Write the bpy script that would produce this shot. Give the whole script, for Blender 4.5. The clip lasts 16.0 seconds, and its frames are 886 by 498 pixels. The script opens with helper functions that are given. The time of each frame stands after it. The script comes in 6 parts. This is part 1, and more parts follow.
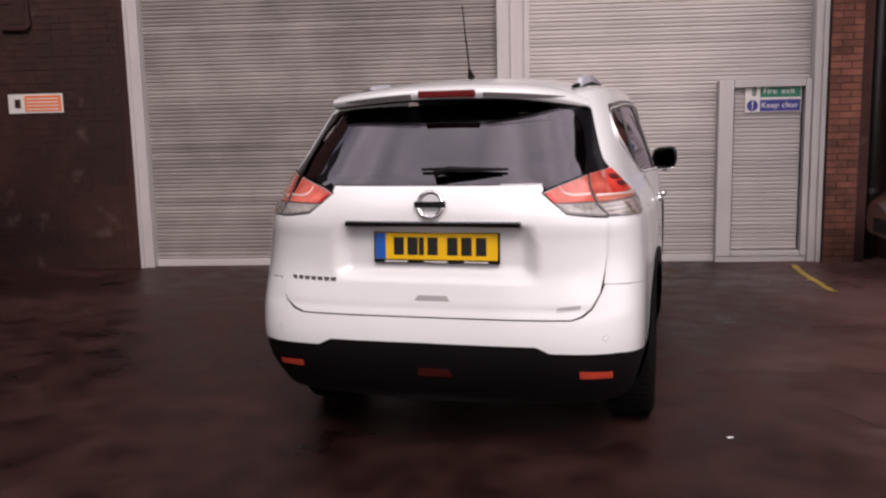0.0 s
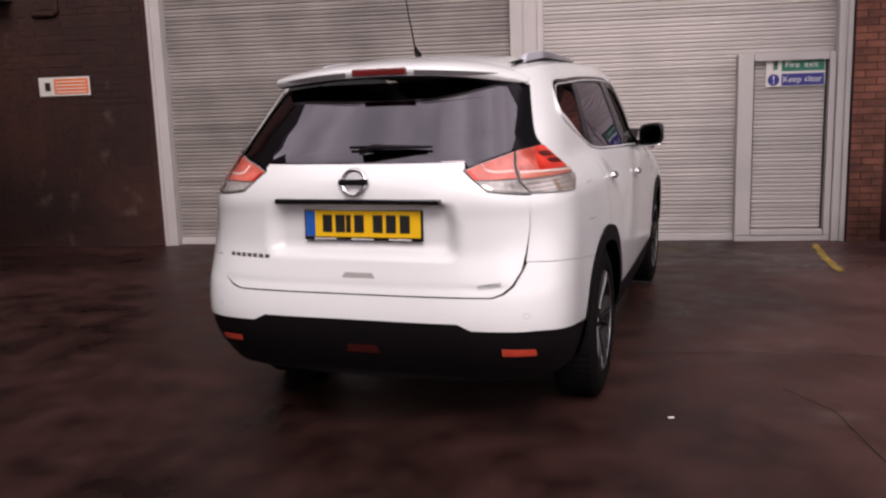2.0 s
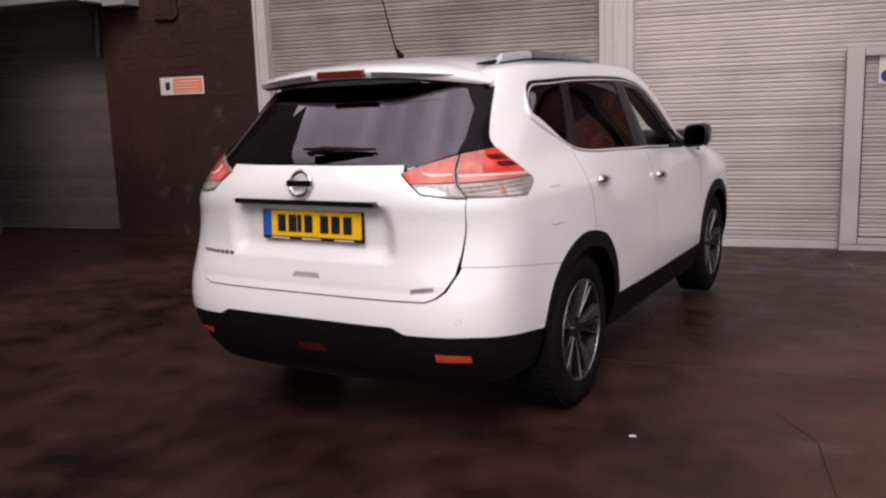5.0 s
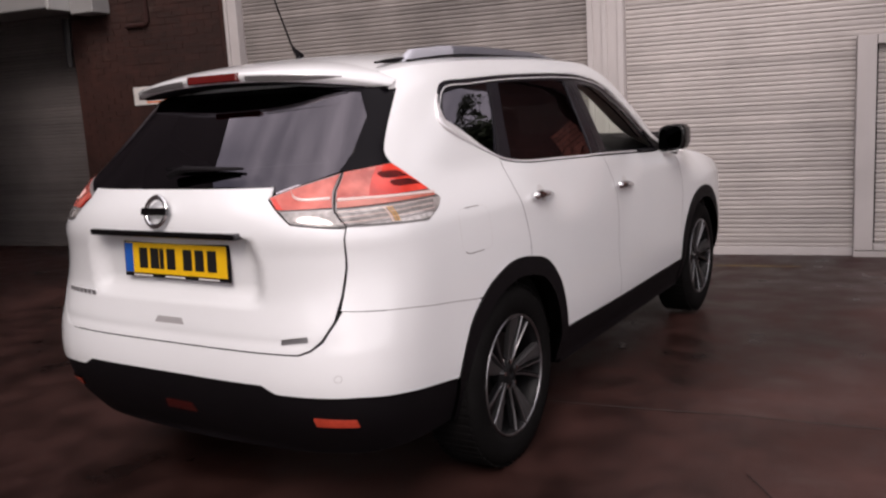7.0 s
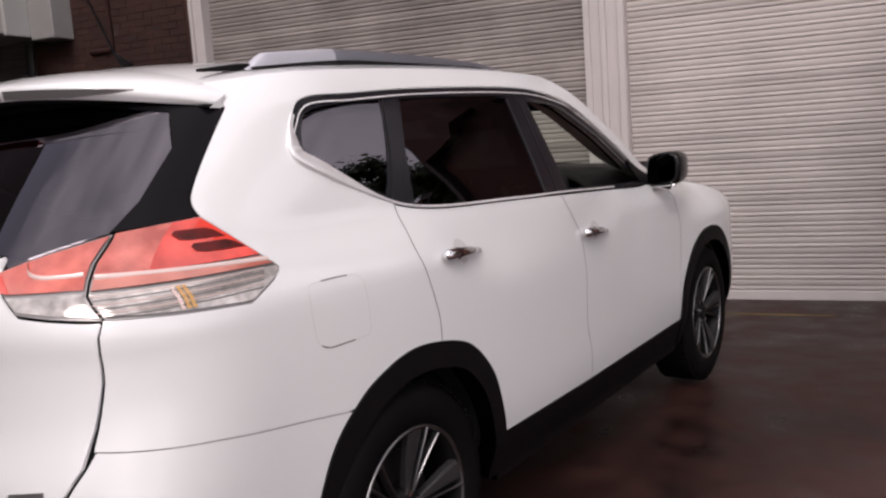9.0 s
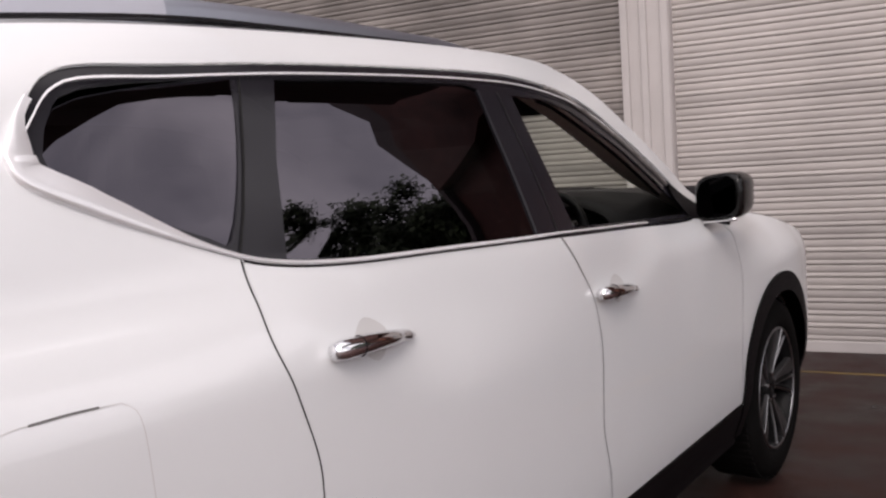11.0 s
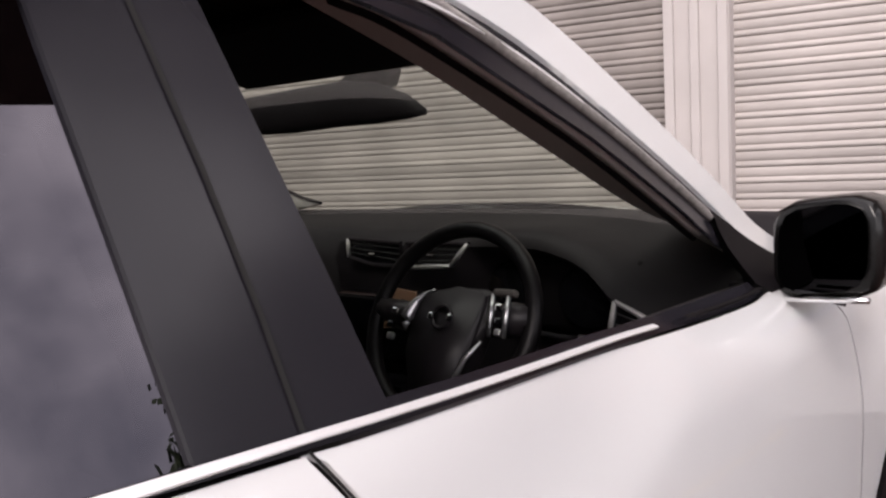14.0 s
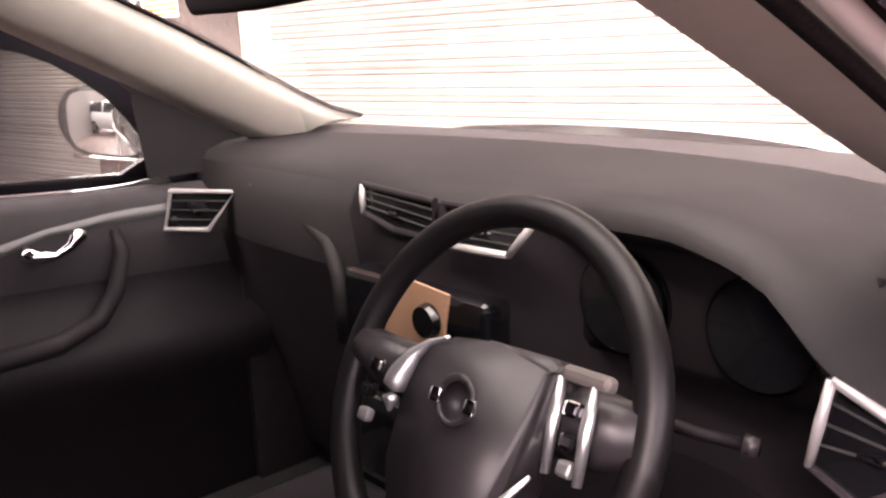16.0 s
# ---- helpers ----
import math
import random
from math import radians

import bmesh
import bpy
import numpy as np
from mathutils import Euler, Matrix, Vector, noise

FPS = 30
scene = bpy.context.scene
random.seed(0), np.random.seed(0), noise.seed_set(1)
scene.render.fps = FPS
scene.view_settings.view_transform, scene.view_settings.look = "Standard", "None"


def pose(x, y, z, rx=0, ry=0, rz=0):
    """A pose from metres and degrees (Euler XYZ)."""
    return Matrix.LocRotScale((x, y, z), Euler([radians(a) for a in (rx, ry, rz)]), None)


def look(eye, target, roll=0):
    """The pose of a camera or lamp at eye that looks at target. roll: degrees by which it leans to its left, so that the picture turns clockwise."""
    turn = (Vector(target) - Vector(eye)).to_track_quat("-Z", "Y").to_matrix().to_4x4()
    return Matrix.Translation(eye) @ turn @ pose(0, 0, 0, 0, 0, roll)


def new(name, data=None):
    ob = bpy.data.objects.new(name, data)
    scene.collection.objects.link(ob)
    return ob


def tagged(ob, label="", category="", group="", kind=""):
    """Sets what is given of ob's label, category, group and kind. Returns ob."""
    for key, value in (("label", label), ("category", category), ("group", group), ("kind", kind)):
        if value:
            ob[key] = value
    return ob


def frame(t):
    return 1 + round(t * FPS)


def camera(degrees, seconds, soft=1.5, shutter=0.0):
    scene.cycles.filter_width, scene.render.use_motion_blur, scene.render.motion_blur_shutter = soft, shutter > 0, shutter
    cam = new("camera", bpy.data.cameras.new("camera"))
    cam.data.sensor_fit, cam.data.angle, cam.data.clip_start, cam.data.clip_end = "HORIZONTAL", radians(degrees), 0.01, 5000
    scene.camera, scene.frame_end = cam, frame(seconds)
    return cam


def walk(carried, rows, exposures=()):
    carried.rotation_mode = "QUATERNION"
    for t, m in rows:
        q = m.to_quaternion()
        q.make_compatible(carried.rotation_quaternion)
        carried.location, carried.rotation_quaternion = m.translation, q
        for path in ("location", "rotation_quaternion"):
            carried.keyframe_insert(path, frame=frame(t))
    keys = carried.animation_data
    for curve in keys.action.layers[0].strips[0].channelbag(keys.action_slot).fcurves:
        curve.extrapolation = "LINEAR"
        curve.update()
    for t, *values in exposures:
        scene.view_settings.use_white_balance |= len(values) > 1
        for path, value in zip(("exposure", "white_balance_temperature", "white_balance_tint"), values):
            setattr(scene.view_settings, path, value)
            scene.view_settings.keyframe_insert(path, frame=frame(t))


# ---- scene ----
cam = camera(54.7, 16.0, soft=2.4)
PATH = [
    (0, (0.921, -5.587, 1.461), (0.421, -3.673, 1.168), -1.3),
    (0.5, (1.064, -5.548, 1.463), (0.569, -3.636, 1.152), -1.0),
    (1, (1.244, -5.554, 1.48), (0.654, -3.668, 1.171), -1.6),
    (1.5, (1.389, -5.548, 1.469), (0.738, -3.685, 1.142), -2.2),
    (2, (1.476, -5.447, 1.442), (0.833, -3.583, 1.105), -1.9),
    (2.5, (1.577, -5.395, 1.46), (0.854, -3.556, 1.147), -2.4),
    (3, (1.747, -5.383, 1.48), (0.941, -3.576, 1.19), -2.7),
    (3.5, (1.894, -5.381, 1.477), (1.031, -3.605, 1.161), -3.1),
    (4, (2.018, -5.31, 1.442), (1.13, -3.542, 1.154), -3.0),
    (4.2, (2.077, -5.257, 1.44), (1.162, -3.504, 1.136), -2.5),
    (6.3, (2.466, -4.615, 1.449), (1.406, -2.949, 1.129), -3.2),
    (6.5, (2.454, -4.518, 1.454), (1.391, -2.852, 1.149), -3.3),
    (7, (2.408, -4.246, 1.432), (1.358, -2.575, 1.105), -3.4),
    (7.5, (2.395, -3.979, 1.438), (1.316, -2.32, 1.149), -2.9),
    (8, (2.344, -3.683, 1.417), (1.235, -2.047, 1.107), -4.2),
    (8.5, (2.282, -3.428, 1.424), (1.195, -1.771, 1.15), -3.6),
    (9, (2.262, -3.139, 1.394), (1.148, -1.499, 1.136), -4.1),
    (9.2, (2.247, -3.019, 1.386), (1.101, -1.395, 1.162), -3.9),
    (11.3, (1.849, -1.928, 1.347), (0.638, -0.353, 1.147), -3.7),
    (11.5, (1.857, -1.817, 1.364), (0.633, -0.256, 1.134), -3.7),
    (12, (1.726, -1.574, 1.361), (0.564, 0.039, 1.171), -4.4),
    (12.5, (1.663, -1.33, 1.352), (0.483, 0.263, 1.122), -5.1),
    (13, (1.568, -1.062, 1.368), (0.3, 0.464, 1.148), -4.8),
    (13.5, (1.461, -0.865, 1.373), (0.179, 0.638, 1.081), -5.1),
    (14, (1.302, -0.659, 1.35), (0.012, 0.851, 1.127), -3.1),
    (14.5, (1.176, -0.452, 1.339), (-0.169, 0.998, 1.038), -3.6),
    (15, (1.097, -0.264, 1.345), (-0.29, 1.141, 1.024), -2.3),
    (15.5, (1.016, -0.155, 1.336), (-0.395, 1.231, 0.923), -3.06),
    (16, (0.872, -0.025, 1.356), (-0.606, 1.240, 0.893), -2.6),
]
walk(cam, [(t, look(eye, target, roll)) for t, eye, target, roll in PATH],
     [(0, 1.03, 6950, 21.5), (4.5, 1.02, 6950, 21.5), (7, 0.98, 6900, 19), (9, 0.95, 6850, 18), (11.5, 1.03, 6800, 16), (13, 1.35, 6850, 16), (13.5, 1.50, 6850, 17), (14, 1.58, 6850, 17), (14.5, 1.62, 6800, 17), (15, 2.5, 6850, 20), (15.5, 3.75, 6800, 23), (16, 4.34, 7450, 34)])

# ---------------------------------------------------------------- world and sun
world = bpy.data.worlds.new("overcast_sky")
scene.world = world
world.use_nodes = True
wn, wl = world.node_tree.nodes, world.node_tree.links
wn.clear()
sky = wn.new("ShaderNodeTexSky")
sky.sky_type, sky.sun_disc = "NISHITA", False
sky.sun_elevation, sky.sun_rotation = radians(43), radians(158)
tc = wn.new("ShaderNodeTexCoord")
cl = wn.new("ShaderNodeTexNoise")
cl.inputs["Scale"].default_value, cl.inputs["Detail"].default_value = 2.2, 6
cr = wn.new("ShaderNodeValToRGB")
cr.color_ramp.elements[0].position, cr.color_ramp.elements[0].color = 0.36, (1.9, 1.9, 2.15, 1)
cr.color_ramp.elements[1].position, cr.color_ramp.elements[1].color = 0.66, (9.0, 8.8, 8.9, 1)
mx = wn.new("ShaderNodeMixRGB")
mx.inputs[0].default_value = 0.88
bg = wn.new("ShaderNodeBackground")
bg.inputs["Strength"].default_value = 0.12
wo = wn.new("ShaderNodeOutputWorld")
drift = wn.new("ShaderNodeMapping")
drift.inputs["Location"].default_value = (-18.1, -1.83, 16.06)
wl.new(tc.outputs["Generated"], drift.inputs["Vector"])
wl.new(drift.outputs["Vector"], cl.inputs["Vector"])
wl.new(cl.outputs["Fac"], cr.inputs["Fac"])
wl.new(sky.outputs["Color"], mx.inputs[1])
wl.new(cr.outputs["Color"], mx.inputs[2])
wl.new(mx.outputs["Color"], bg.inputs["Color"])
wl.new(bg.outputs["Background"], wo.inputs["Surface"])
sun_data = bpy.data.lights.new("sun", "SUN")
sun_data.energy, sun_data.angle, sun_data.color = 0.9, radians(25), (1.0, 0.95, 0.92)
sun = new("sun", sun_data)
sun.matrix_world = look((3.6, -9, 9), (0, 0, 0))


# ---------------------------------------------------------------- materials
def mat(name, base, rough=0.5, metal=0.0, vary=0.0, scale=8.0, bump=0.0, bump_scale=60.0, coat=0.0, tint=None, rough_vary=0.0, spec=0.5, emit=None):
    m = bpy.data.materials.new(name)
    m.use_nodes = True
    n, l = m.node_tree.nodes, m.node_tree.links
    p = n["Principled BSDF"]
    p.inputs["Base Color"].default_value = (*base, 1)
    p.inputs["Roughness"].default_value = rough
    p.inputs["Metallic"].default_value = metal
    p.inputs["Specular IOR Level"].default_value = spec
    p.inputs["Coat Weight"].default_value = coat
    p.inputs["Coat Roughness"].default_value = 0.04
    if emit:
        p.inputs["Emission Color"].default_value = (*emit[:3], 1)
        p.inputs["Emission Strength"].default_value = emit[3]
    co = n.new("ShaderNodeNewGeometry")
    if vary or rough_vary:
        a, b = n.new("ShaderNodeTexNoise"), n.new("ShaderNodeTexNoise")
        a.inputs["Scale"].default_value, a.inputs["Detail"].default_value = scale, 8
        b.inputs["Scale"].default_value, b.inputs["Detail"].default_value = scale * 0.13, 5
        l.new(co.outputs["Position"], a.inputs["Vector"])
        l.new(co.outputs["Position"], b.inputs["Vector"])
        mix = n.new("ShaderNodeMath")
        mix.operation = "ADD"
        l.new(a.outputs["Fac"], mix.inputs[0])
        l.new(b.outputs["Fac"], mix.inputs[1])
        if vary:
            r = n.new("ShaderNodeMapRange")
            r.inputs["From Min"].default_value, r.inputs["From Max"].default_value = 0.72, 1.28
            l.new(mix.outputs[0], r.inputs["Value"])
            c = n.new("ShaderNodeMixRGB")
            c.inputs[1].default_value = (*[v * (1 - vary) for v in base], 1)
            c.inputs[2].default_value = (*[min(1, v * (1 + vary)) for v in (tint or base)], 1)
            l.new(r.outputs[0], c.inputs[0])
            l.new(c.outputs[0], p.inputs["Base Color"])
        if rough_vary:
            r2 = n.new("ShaderNodeMapRange")
            r2.inputs["From Min"].default_value, r2.inputs["From Max"].default_value = 0.75, 1.25
            r2.inputs["To Min"].default_value, r2.inputs["To Max"].default_value = max(0.02, rough - rough_vary), min(1, rough + rough_vary)
            l.new(mix.outputs[0], r2.inputs["Value"])
            l.new(r2.outputs[0], p.inputs["Roughness"])
    if bump:
        g = n.new("ShaderNodeTexNoise")
        g.inputs["Scale"].default_value, g.inputs["Detail"].default_value = bump_scale, 6
        l.new(co.outputs["Position"], g.inputs["Vector"])
        bp = n.new("ShaderNodeBump")
        bp.inputs["Strength"].default_value, bp.inputs["Distance"].default_value = bump, 0.01
        l.new(g.outputs["Fac"], bp.inputs["Height"])
        l.new(bp.outputs["Normal"], p.inputs["Normal"])
    return m


def glass_mat(name, tint, low=0.045, high=0.9, power=4.0, rough=0.0, shine=(1, 1, 1), veil=0.0):
    m = bpy.data.materials.new(name)
    m.use_nodes = True
    n, l = m.node_tree.nodes, m.node_tree.links
    n.clear()
    t, g, f, pw, sc, x, o = [n.new(k) for k in ("ShaderNodeBsdfTransparent", "ShaderNodeBsdfGlossy", "ShaderNodeLayerWeight", "ShaderNodeMath", "ShaderNodeMapRange", "ShaderNodeMixShader", "ShaderNodeOutputMaterial")]
    t.inputs["Color"].default_value = (*tint, 1)
    g.inputs["Roughness"].default_value = rough
    g.inputs["Color"].default_value = (*shine, 1)
    f.inputs["Blend"].default_value = 0.5
    pw.operation = "POWER"
    pw.inputs[1].default_value = power
    sc.inputs["To Min"].default_value, sc.inputs["To Max"].default_value = low, high
    l.new(f.outputs["Facing"], pw.inputs[0])
    l.new(pw.outputs[0], sc.inputs["Value"])
    l.new(sc.outputs[0], x.inputs[0])
    l.new(t.outputs[0], x.inputs[1])
    l.new(g.outputs[0], x.inputs[2])
    if veil:
        # translucent haze put into the glass for the flare that veils the view
        d, y = n.new("ShaderNodeBsdfTranslucent"), n.new("ShaderNodeMixShader")
        d.inputs["Color"].default_value = (0.80, 0.76, 0.72, 1)
        y.inputs[0].default_value = veil
        l.new(x.outputs[0], y.inputs[1])
        l.new(d.outputs[0], y.inputs[2])
        x = y
    l.new(x.outputs[0], o.inputs["Surface"])
    return m


PAINT = mat("pearl_white_paint", (0.77, 0.785, 0.793), 0.30, coat=1.0, vary=0.015, scale=3.0)
GLOSS = mat("gloss_black", (0.006, 0.006, 0.007), 0.08, coat=0.5)
SHELL = mat("dark_cavity", (0.008, 0.008, 0.008), 0.9)
PLASTIC = mat("black_textured_plastic", (0.0042, 0.0032, 0.0041), 0.62, vary=0.2, scale=40, bump=0.15, bump_scale=400, spec=0.14)
RUBBER = mat("tyre_rubber", (0.0045, 0.0042, 0.0042), 0.75, vary=0.3, scale=12, bump=0.2, bump_scale=90, spec=0.07)
CHROME = mat("chrome", (0.82, 0.82, 0.83), 0.06, 1.0)
BRIGHT = mat("bright_strip", (0.90, 0.90, 0.91), 0.33, 0.45)
DCHROME = mat("dark_chrome", (0.10, 0.10, 0.105), 0.12, 1.0)
ALLOY = mat("machined_alloy", (0.27, 0.27, 0.28), 0.32, 1.0, vary=0.06, scale=30)
VENTF = mat("bright_vent_frame", (0.34, 0.33, 0.33), 0.32, 0.35)
PALESTRIP = mat("pale_channel_strip", (0.72, 0.70, 0.68), 0.45)
HUBGLOSS = mat("satin_black_hub", (0.019, 0.0162, 0.0182), 0.38, spec=0.3, vary=0.1, scale=20)
BLADE = mat("satin_grey_blade", (0.065, 0.064, 0.066), 0.42, 0.6, vary=0.1, scale=20)
ALLOYD = mat("dark_alloy", (0.006, 0.006, 0.0065), 0.5, 0.0, spec=0.14)
SILVER = mat("satin_silver_trim", (0.55, 0.55, 0.56), 0.3, 0.9)
RAILEND = mat("pale_satin_silver", (0.60, 0.61, 0.67), 0.42, 0.5)
RAILM = mat("satin_roof_rail", (0.42, 0.44, 0.50), 0.35, 0.85)
PRIV = glass_mat("privacy_glass", (0.015, 0.015, 0.017), 0.11, shine=(0.94, 0.88, 1.0))
CLEAR = glass_mat("clear_glass", (0.77, 0.84, 0.76), 0.035, 0.45, 5.0, veil=0.045)
REDLENS = mat("red_lamp_lens", (0.50, 0.016, 0.010), 0.16, coat=0.8, vary=0.40, scale=11, tint=(0.66, 0.055, 0.036))
ROSELENS = mat("rose_lamp_lens", (0.56, 0.085, 0.060), 0.16, coat=1.0, vary=0.30, scale=16, tint=(0.66, 0.16, 0.12))
PINKLENS = mat("pale_red_lamp_lens", (0.62, 0.20, 0.15), 0.16, coat=1.0, vary=0.25, scale=14)
CHAMBER = mat("dark_lamp_chamber", (0.020, 0.002, 0.0015), 0.35, vary=0.5, scale=30, tint=(0.10, 0.006, 0.005), spec=0.3)
DEEPRED = mat("deep_red_chamber", (0.13, 0.010, 0.009), 0.15, coat=1.0)
LAMPB = mat("grey_lamp_edge", (0.30, 0.29, 0.29), 0.35, 0.4)
TRIMBLACK = mat("black_pillar_film", (0.006, 0.0055, 0.007), 0.16, spec=0.07)
PILLAR = mat("gloss_black_pillar", (0.015, 0.014, 0.018), 0.21, spec=0.45, rough_vary=0.05, scale=6)
GUIDE = mat("pale_light_guide", (0.82, 0.66, 0.62), 0.2, coat=1.0)
CLRLENS = mat("clear_lamp_lens", (0.52, 0.49, 0.47), 0.1, 0.35, coat=1.0, vary=0.4, scale=45)
AMBER = mat("amber_lamp", (0.70, 0.42, 0.17), 0.2, coat=1.0)
REDREF = mat("red_reflector", (0.55, 0.06, 0.03), 0.25, coat=1.0, vary=0.15, scale=90)
YELLOW = mat("plate_yellow", (0.86, 0.50, 0.01), 0.35, coat=0.4)
BLACKINK = mat("black_ink", (0.008, 0.008, 0.008), 0.5)
BLUE = mat("plate_blue", (0.01, 0.10, 0.42), 0.4)
DASH = mat("soft_dash_plastic", (0.0122, 0.0106, 0.0119), 0.66, vary=0.15, scale=20, bump=0.12, bump_scale=500, spec=0.20)
LEATHER = mat("black_leather", (0.0048, 0.0041, 0.0046), 0.42, spec=0.22, vary=0.25, scale=15, bump=0.05, bump_scale=350)
CLOTH = mat("beige_pillar_cloth", (0.50, 0.465, 0.425), 0.9, vary=0.06, scale=40)
FASCIA = mat("dark_satin_fascia", (0.0092, 0.0076, 0.0091), 0.5, vary=0.2, scale=25, spec=0.14)
# dash plastic in a paler colour that stands for light from the windows
LITPLASTIC = mat("window_lit_plastic", (0.027, 0.0238, 0.0262), 0.6, vary=0.15, scale=20, bump=0.1, bump_scale=450, spec=0.25)
LOWBLACK = mat("black_hard_plastic", (0.0175, 0.0145, 0.0172), 0.62, vary=0.2, scale=25, bump=0.1, bump_scale=450, spec=0.12)
SCREEN = mat("dark_screen", (0.004, 0.004, 0.005), 0.1)
MIRROR = mat("mirror_glass", (0.9, 0.9, 0.9), 0.0, 1.0)
MIRCASE = mat("black_mirror_case", (0.005, 0.005, 0.005), 0.22, spec=0.35)
# near-black base paints in the dark reflection of the offside pane
DARKMIRROR = mat("dark_reflection_mirror", (0.018, 0.018, 0.020), 0.02, 1.0)
TAN = mat("tan_card_tag", (0.33, 0.185, 0.11), 0.7, vary=0.1, scale=20)

# same painted steel as the other shutter, darker and more uneven in tone
SHUTTERL = mat("darker_grey_painted_steel", (0.240, 0.217, 0.204), 0.5, vary=0.26, scale=2.1, rough_vary=0.1, spec=0.3)
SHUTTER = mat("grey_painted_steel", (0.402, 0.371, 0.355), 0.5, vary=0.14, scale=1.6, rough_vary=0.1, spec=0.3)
FRAME = mat("pale_grey_frame_paint", (0.475, 0.445, 0.435), 0.5, vary=0.09, scale=2.5, spec=0.3)
BRICK = mat("soot_stained_brick", (0.060, 0.0215, 0.0165), 0.85, vary=0.45, scale=5.0, bump=0.4, bump_scale=50)
MORTAR = mat("dark_mortar", (0.046, 0.0165, 0.0125), 0.95, vary=0.3, scale=9, bump=0.4, bump_scale=80)
CONCRETE = mat("stained_concrete", (0.10, 0.085, 0.075), 0.8, vary=0.35, scale=3, bump=0.3)
DARKSH = mat("dark_grey_shutter", (0.145, 0.128, 0.121), 0.6, vary=0.2, scale=2)
DARKPIPE = mat("dark_pipe_paint", (0.02, 0.018, 0.018), 0.5, vary=0.2)
SOOT = mat("dark_sooty_render", (0.060, 0.050, 0.050), 0.9, vary=0.3, scale=0.8)
BOXM = mat("grey_sheet_metal", (0.27, 0.265, 0.26), 0.5, vary=0.12, scale=2)
BOXL = mat("pale_sheet_metal", (0.42, 0.42, 0.41), 0.5, vary=0.1, scale=2)
PIPEM = mat("red_oxide_pipe", (0.035, 0.011, 0.009), 0.6, vary=0.2)
GROOVE = mat("shut_line_grey", (0.36, 0.35, 0.35), 0.5)
ORANGE = mat("orange_sign", (0.85, 0.20, 0.06), 0.5, vary=0.05)
SIGNW = mat("white_sign", (0.75, 0.72, 0.68), 0.5, vary=0.05)
SIGNG = mat("green_sign", (0.01, 0.17, 0.11), 0.5)
SIGNB = mat("blue_sign", (0.025, 0.03, 0.22), 0.5)
YLINE = mat("worn_yellow_line", (0.30, 0.20, 0.03), 0.7, vary=0.5, scale=14)
TARMAC = mat("wet_tarmac", (0.0158, 0.0066, 0.0056), 0.42, vary=0.5, scale=4.0, tint=(0.031, 0.0138, 0.0116), bump=0.3, bump_scale=140, rough_vary=0.15, spec=0.15)
JOINT = mat("dark_joint", (0.017, 0.0105, 0.0090), 0.8, vary=0.3, scale=30)
LITTER = mat("white_litter", (0.6, 0.6, 0.6), 0.6, vary=0.1)


def grime(m, low=0.66, high=1.34):
    """Soot in large drifting patches, with a few pale lime spots, over brick and mortar alike."""
    n, l = m.node_tree.nodes, m.node_tree.links
    p = n["Principled BSDF"]
    src = p.inputs["Base Color"].links[0].from_socket
    geo, warp, big, st, hsv = [n.new(k) for k in ("ShaderNodeNewGeometry", "ShaderNodeMapping", "ShaderNodeTexNoise", "ShaderNodeMapRange", "ShaderNodeHueSaturation")]
    warp.inputs["Scale"].default_value = (1, 1, 0.7)
    big.inputs["Scale"].default_value, big.inputs["Detail"].default_value = 0.85, 7
    st.inputs["From Min"].default_value, st.inputs["From Max"].default_value = 0.34, 0.66
    st.inputs["To Min"].default_value, st.inputs["To Max"].default_value = low, high
    l.new(geo.outputs["Position"], warp.inputs["Vector"])
    l.new(warp.outputs[0], big.inputs["Vector"])
    l.new(big.outputs["Fac"], st.inputs["Value"])
    l.new(st.outputs[0], hsv.inputs["Value"])
    l.new(src, hsv.inputs["Color"])
    spot, th, mix = [n.new(k) for k in ("ShaderNodeTexNoise", "ShaderNodeMapRange", "ShaderNodeMixRGB")]
    spot.inputs["Scale"].default_value, spot.inputs["Detail"].default_value = 3.4, 6
    th.inputs["From Min"].default_value, th.inputs["From Max"].default_value, th.inputs["To Max"].default_value = 0.63, 0.74, 0.6
    mix.inputs[2].default_value = (0.105, 0.068, 0.055, 1)
    l.new(geo.outputs["Position"], spot.inputs["Vector"])
    l.new(spot.outputs["Fac"], th.inputs["Value"])
    l.new(th.outputs[0], mix.inputs[0])
    l.new(hsv.outputs["Color"], mix.inputs[1])
    l.new(mix.outputs[0], p.inputs["Base Color"])
    return m


def per_piece(m, low, high):
    """Each separate piece a little lighter or darker than its neighbours."""
    n, l = m.node_tree.nodes, m.node_tree.links
    p = n["Principled BSDF"]
    src = p.inputs["Base Color"].links[0].from_socket
    info, mr, hsv = n.new("ShaderNodeObjectInfo"), n.new("ShaderNodeMapRange"), n.new("ShaderNodeHueSaturation")
    mr.inputs["To Min"].default_value, mr.inputs["To Max"].default_value = low, high
    l.new(info.outputs["Random"], mr.inputs["Value"])
    l.new(mr.outputs[0], hsv.inputs["Value"])
    l.new(src, hsv.inputs["Color"])
    l.new(hsv.outputs["Color"], p.inputs["Base Color"])
    return m


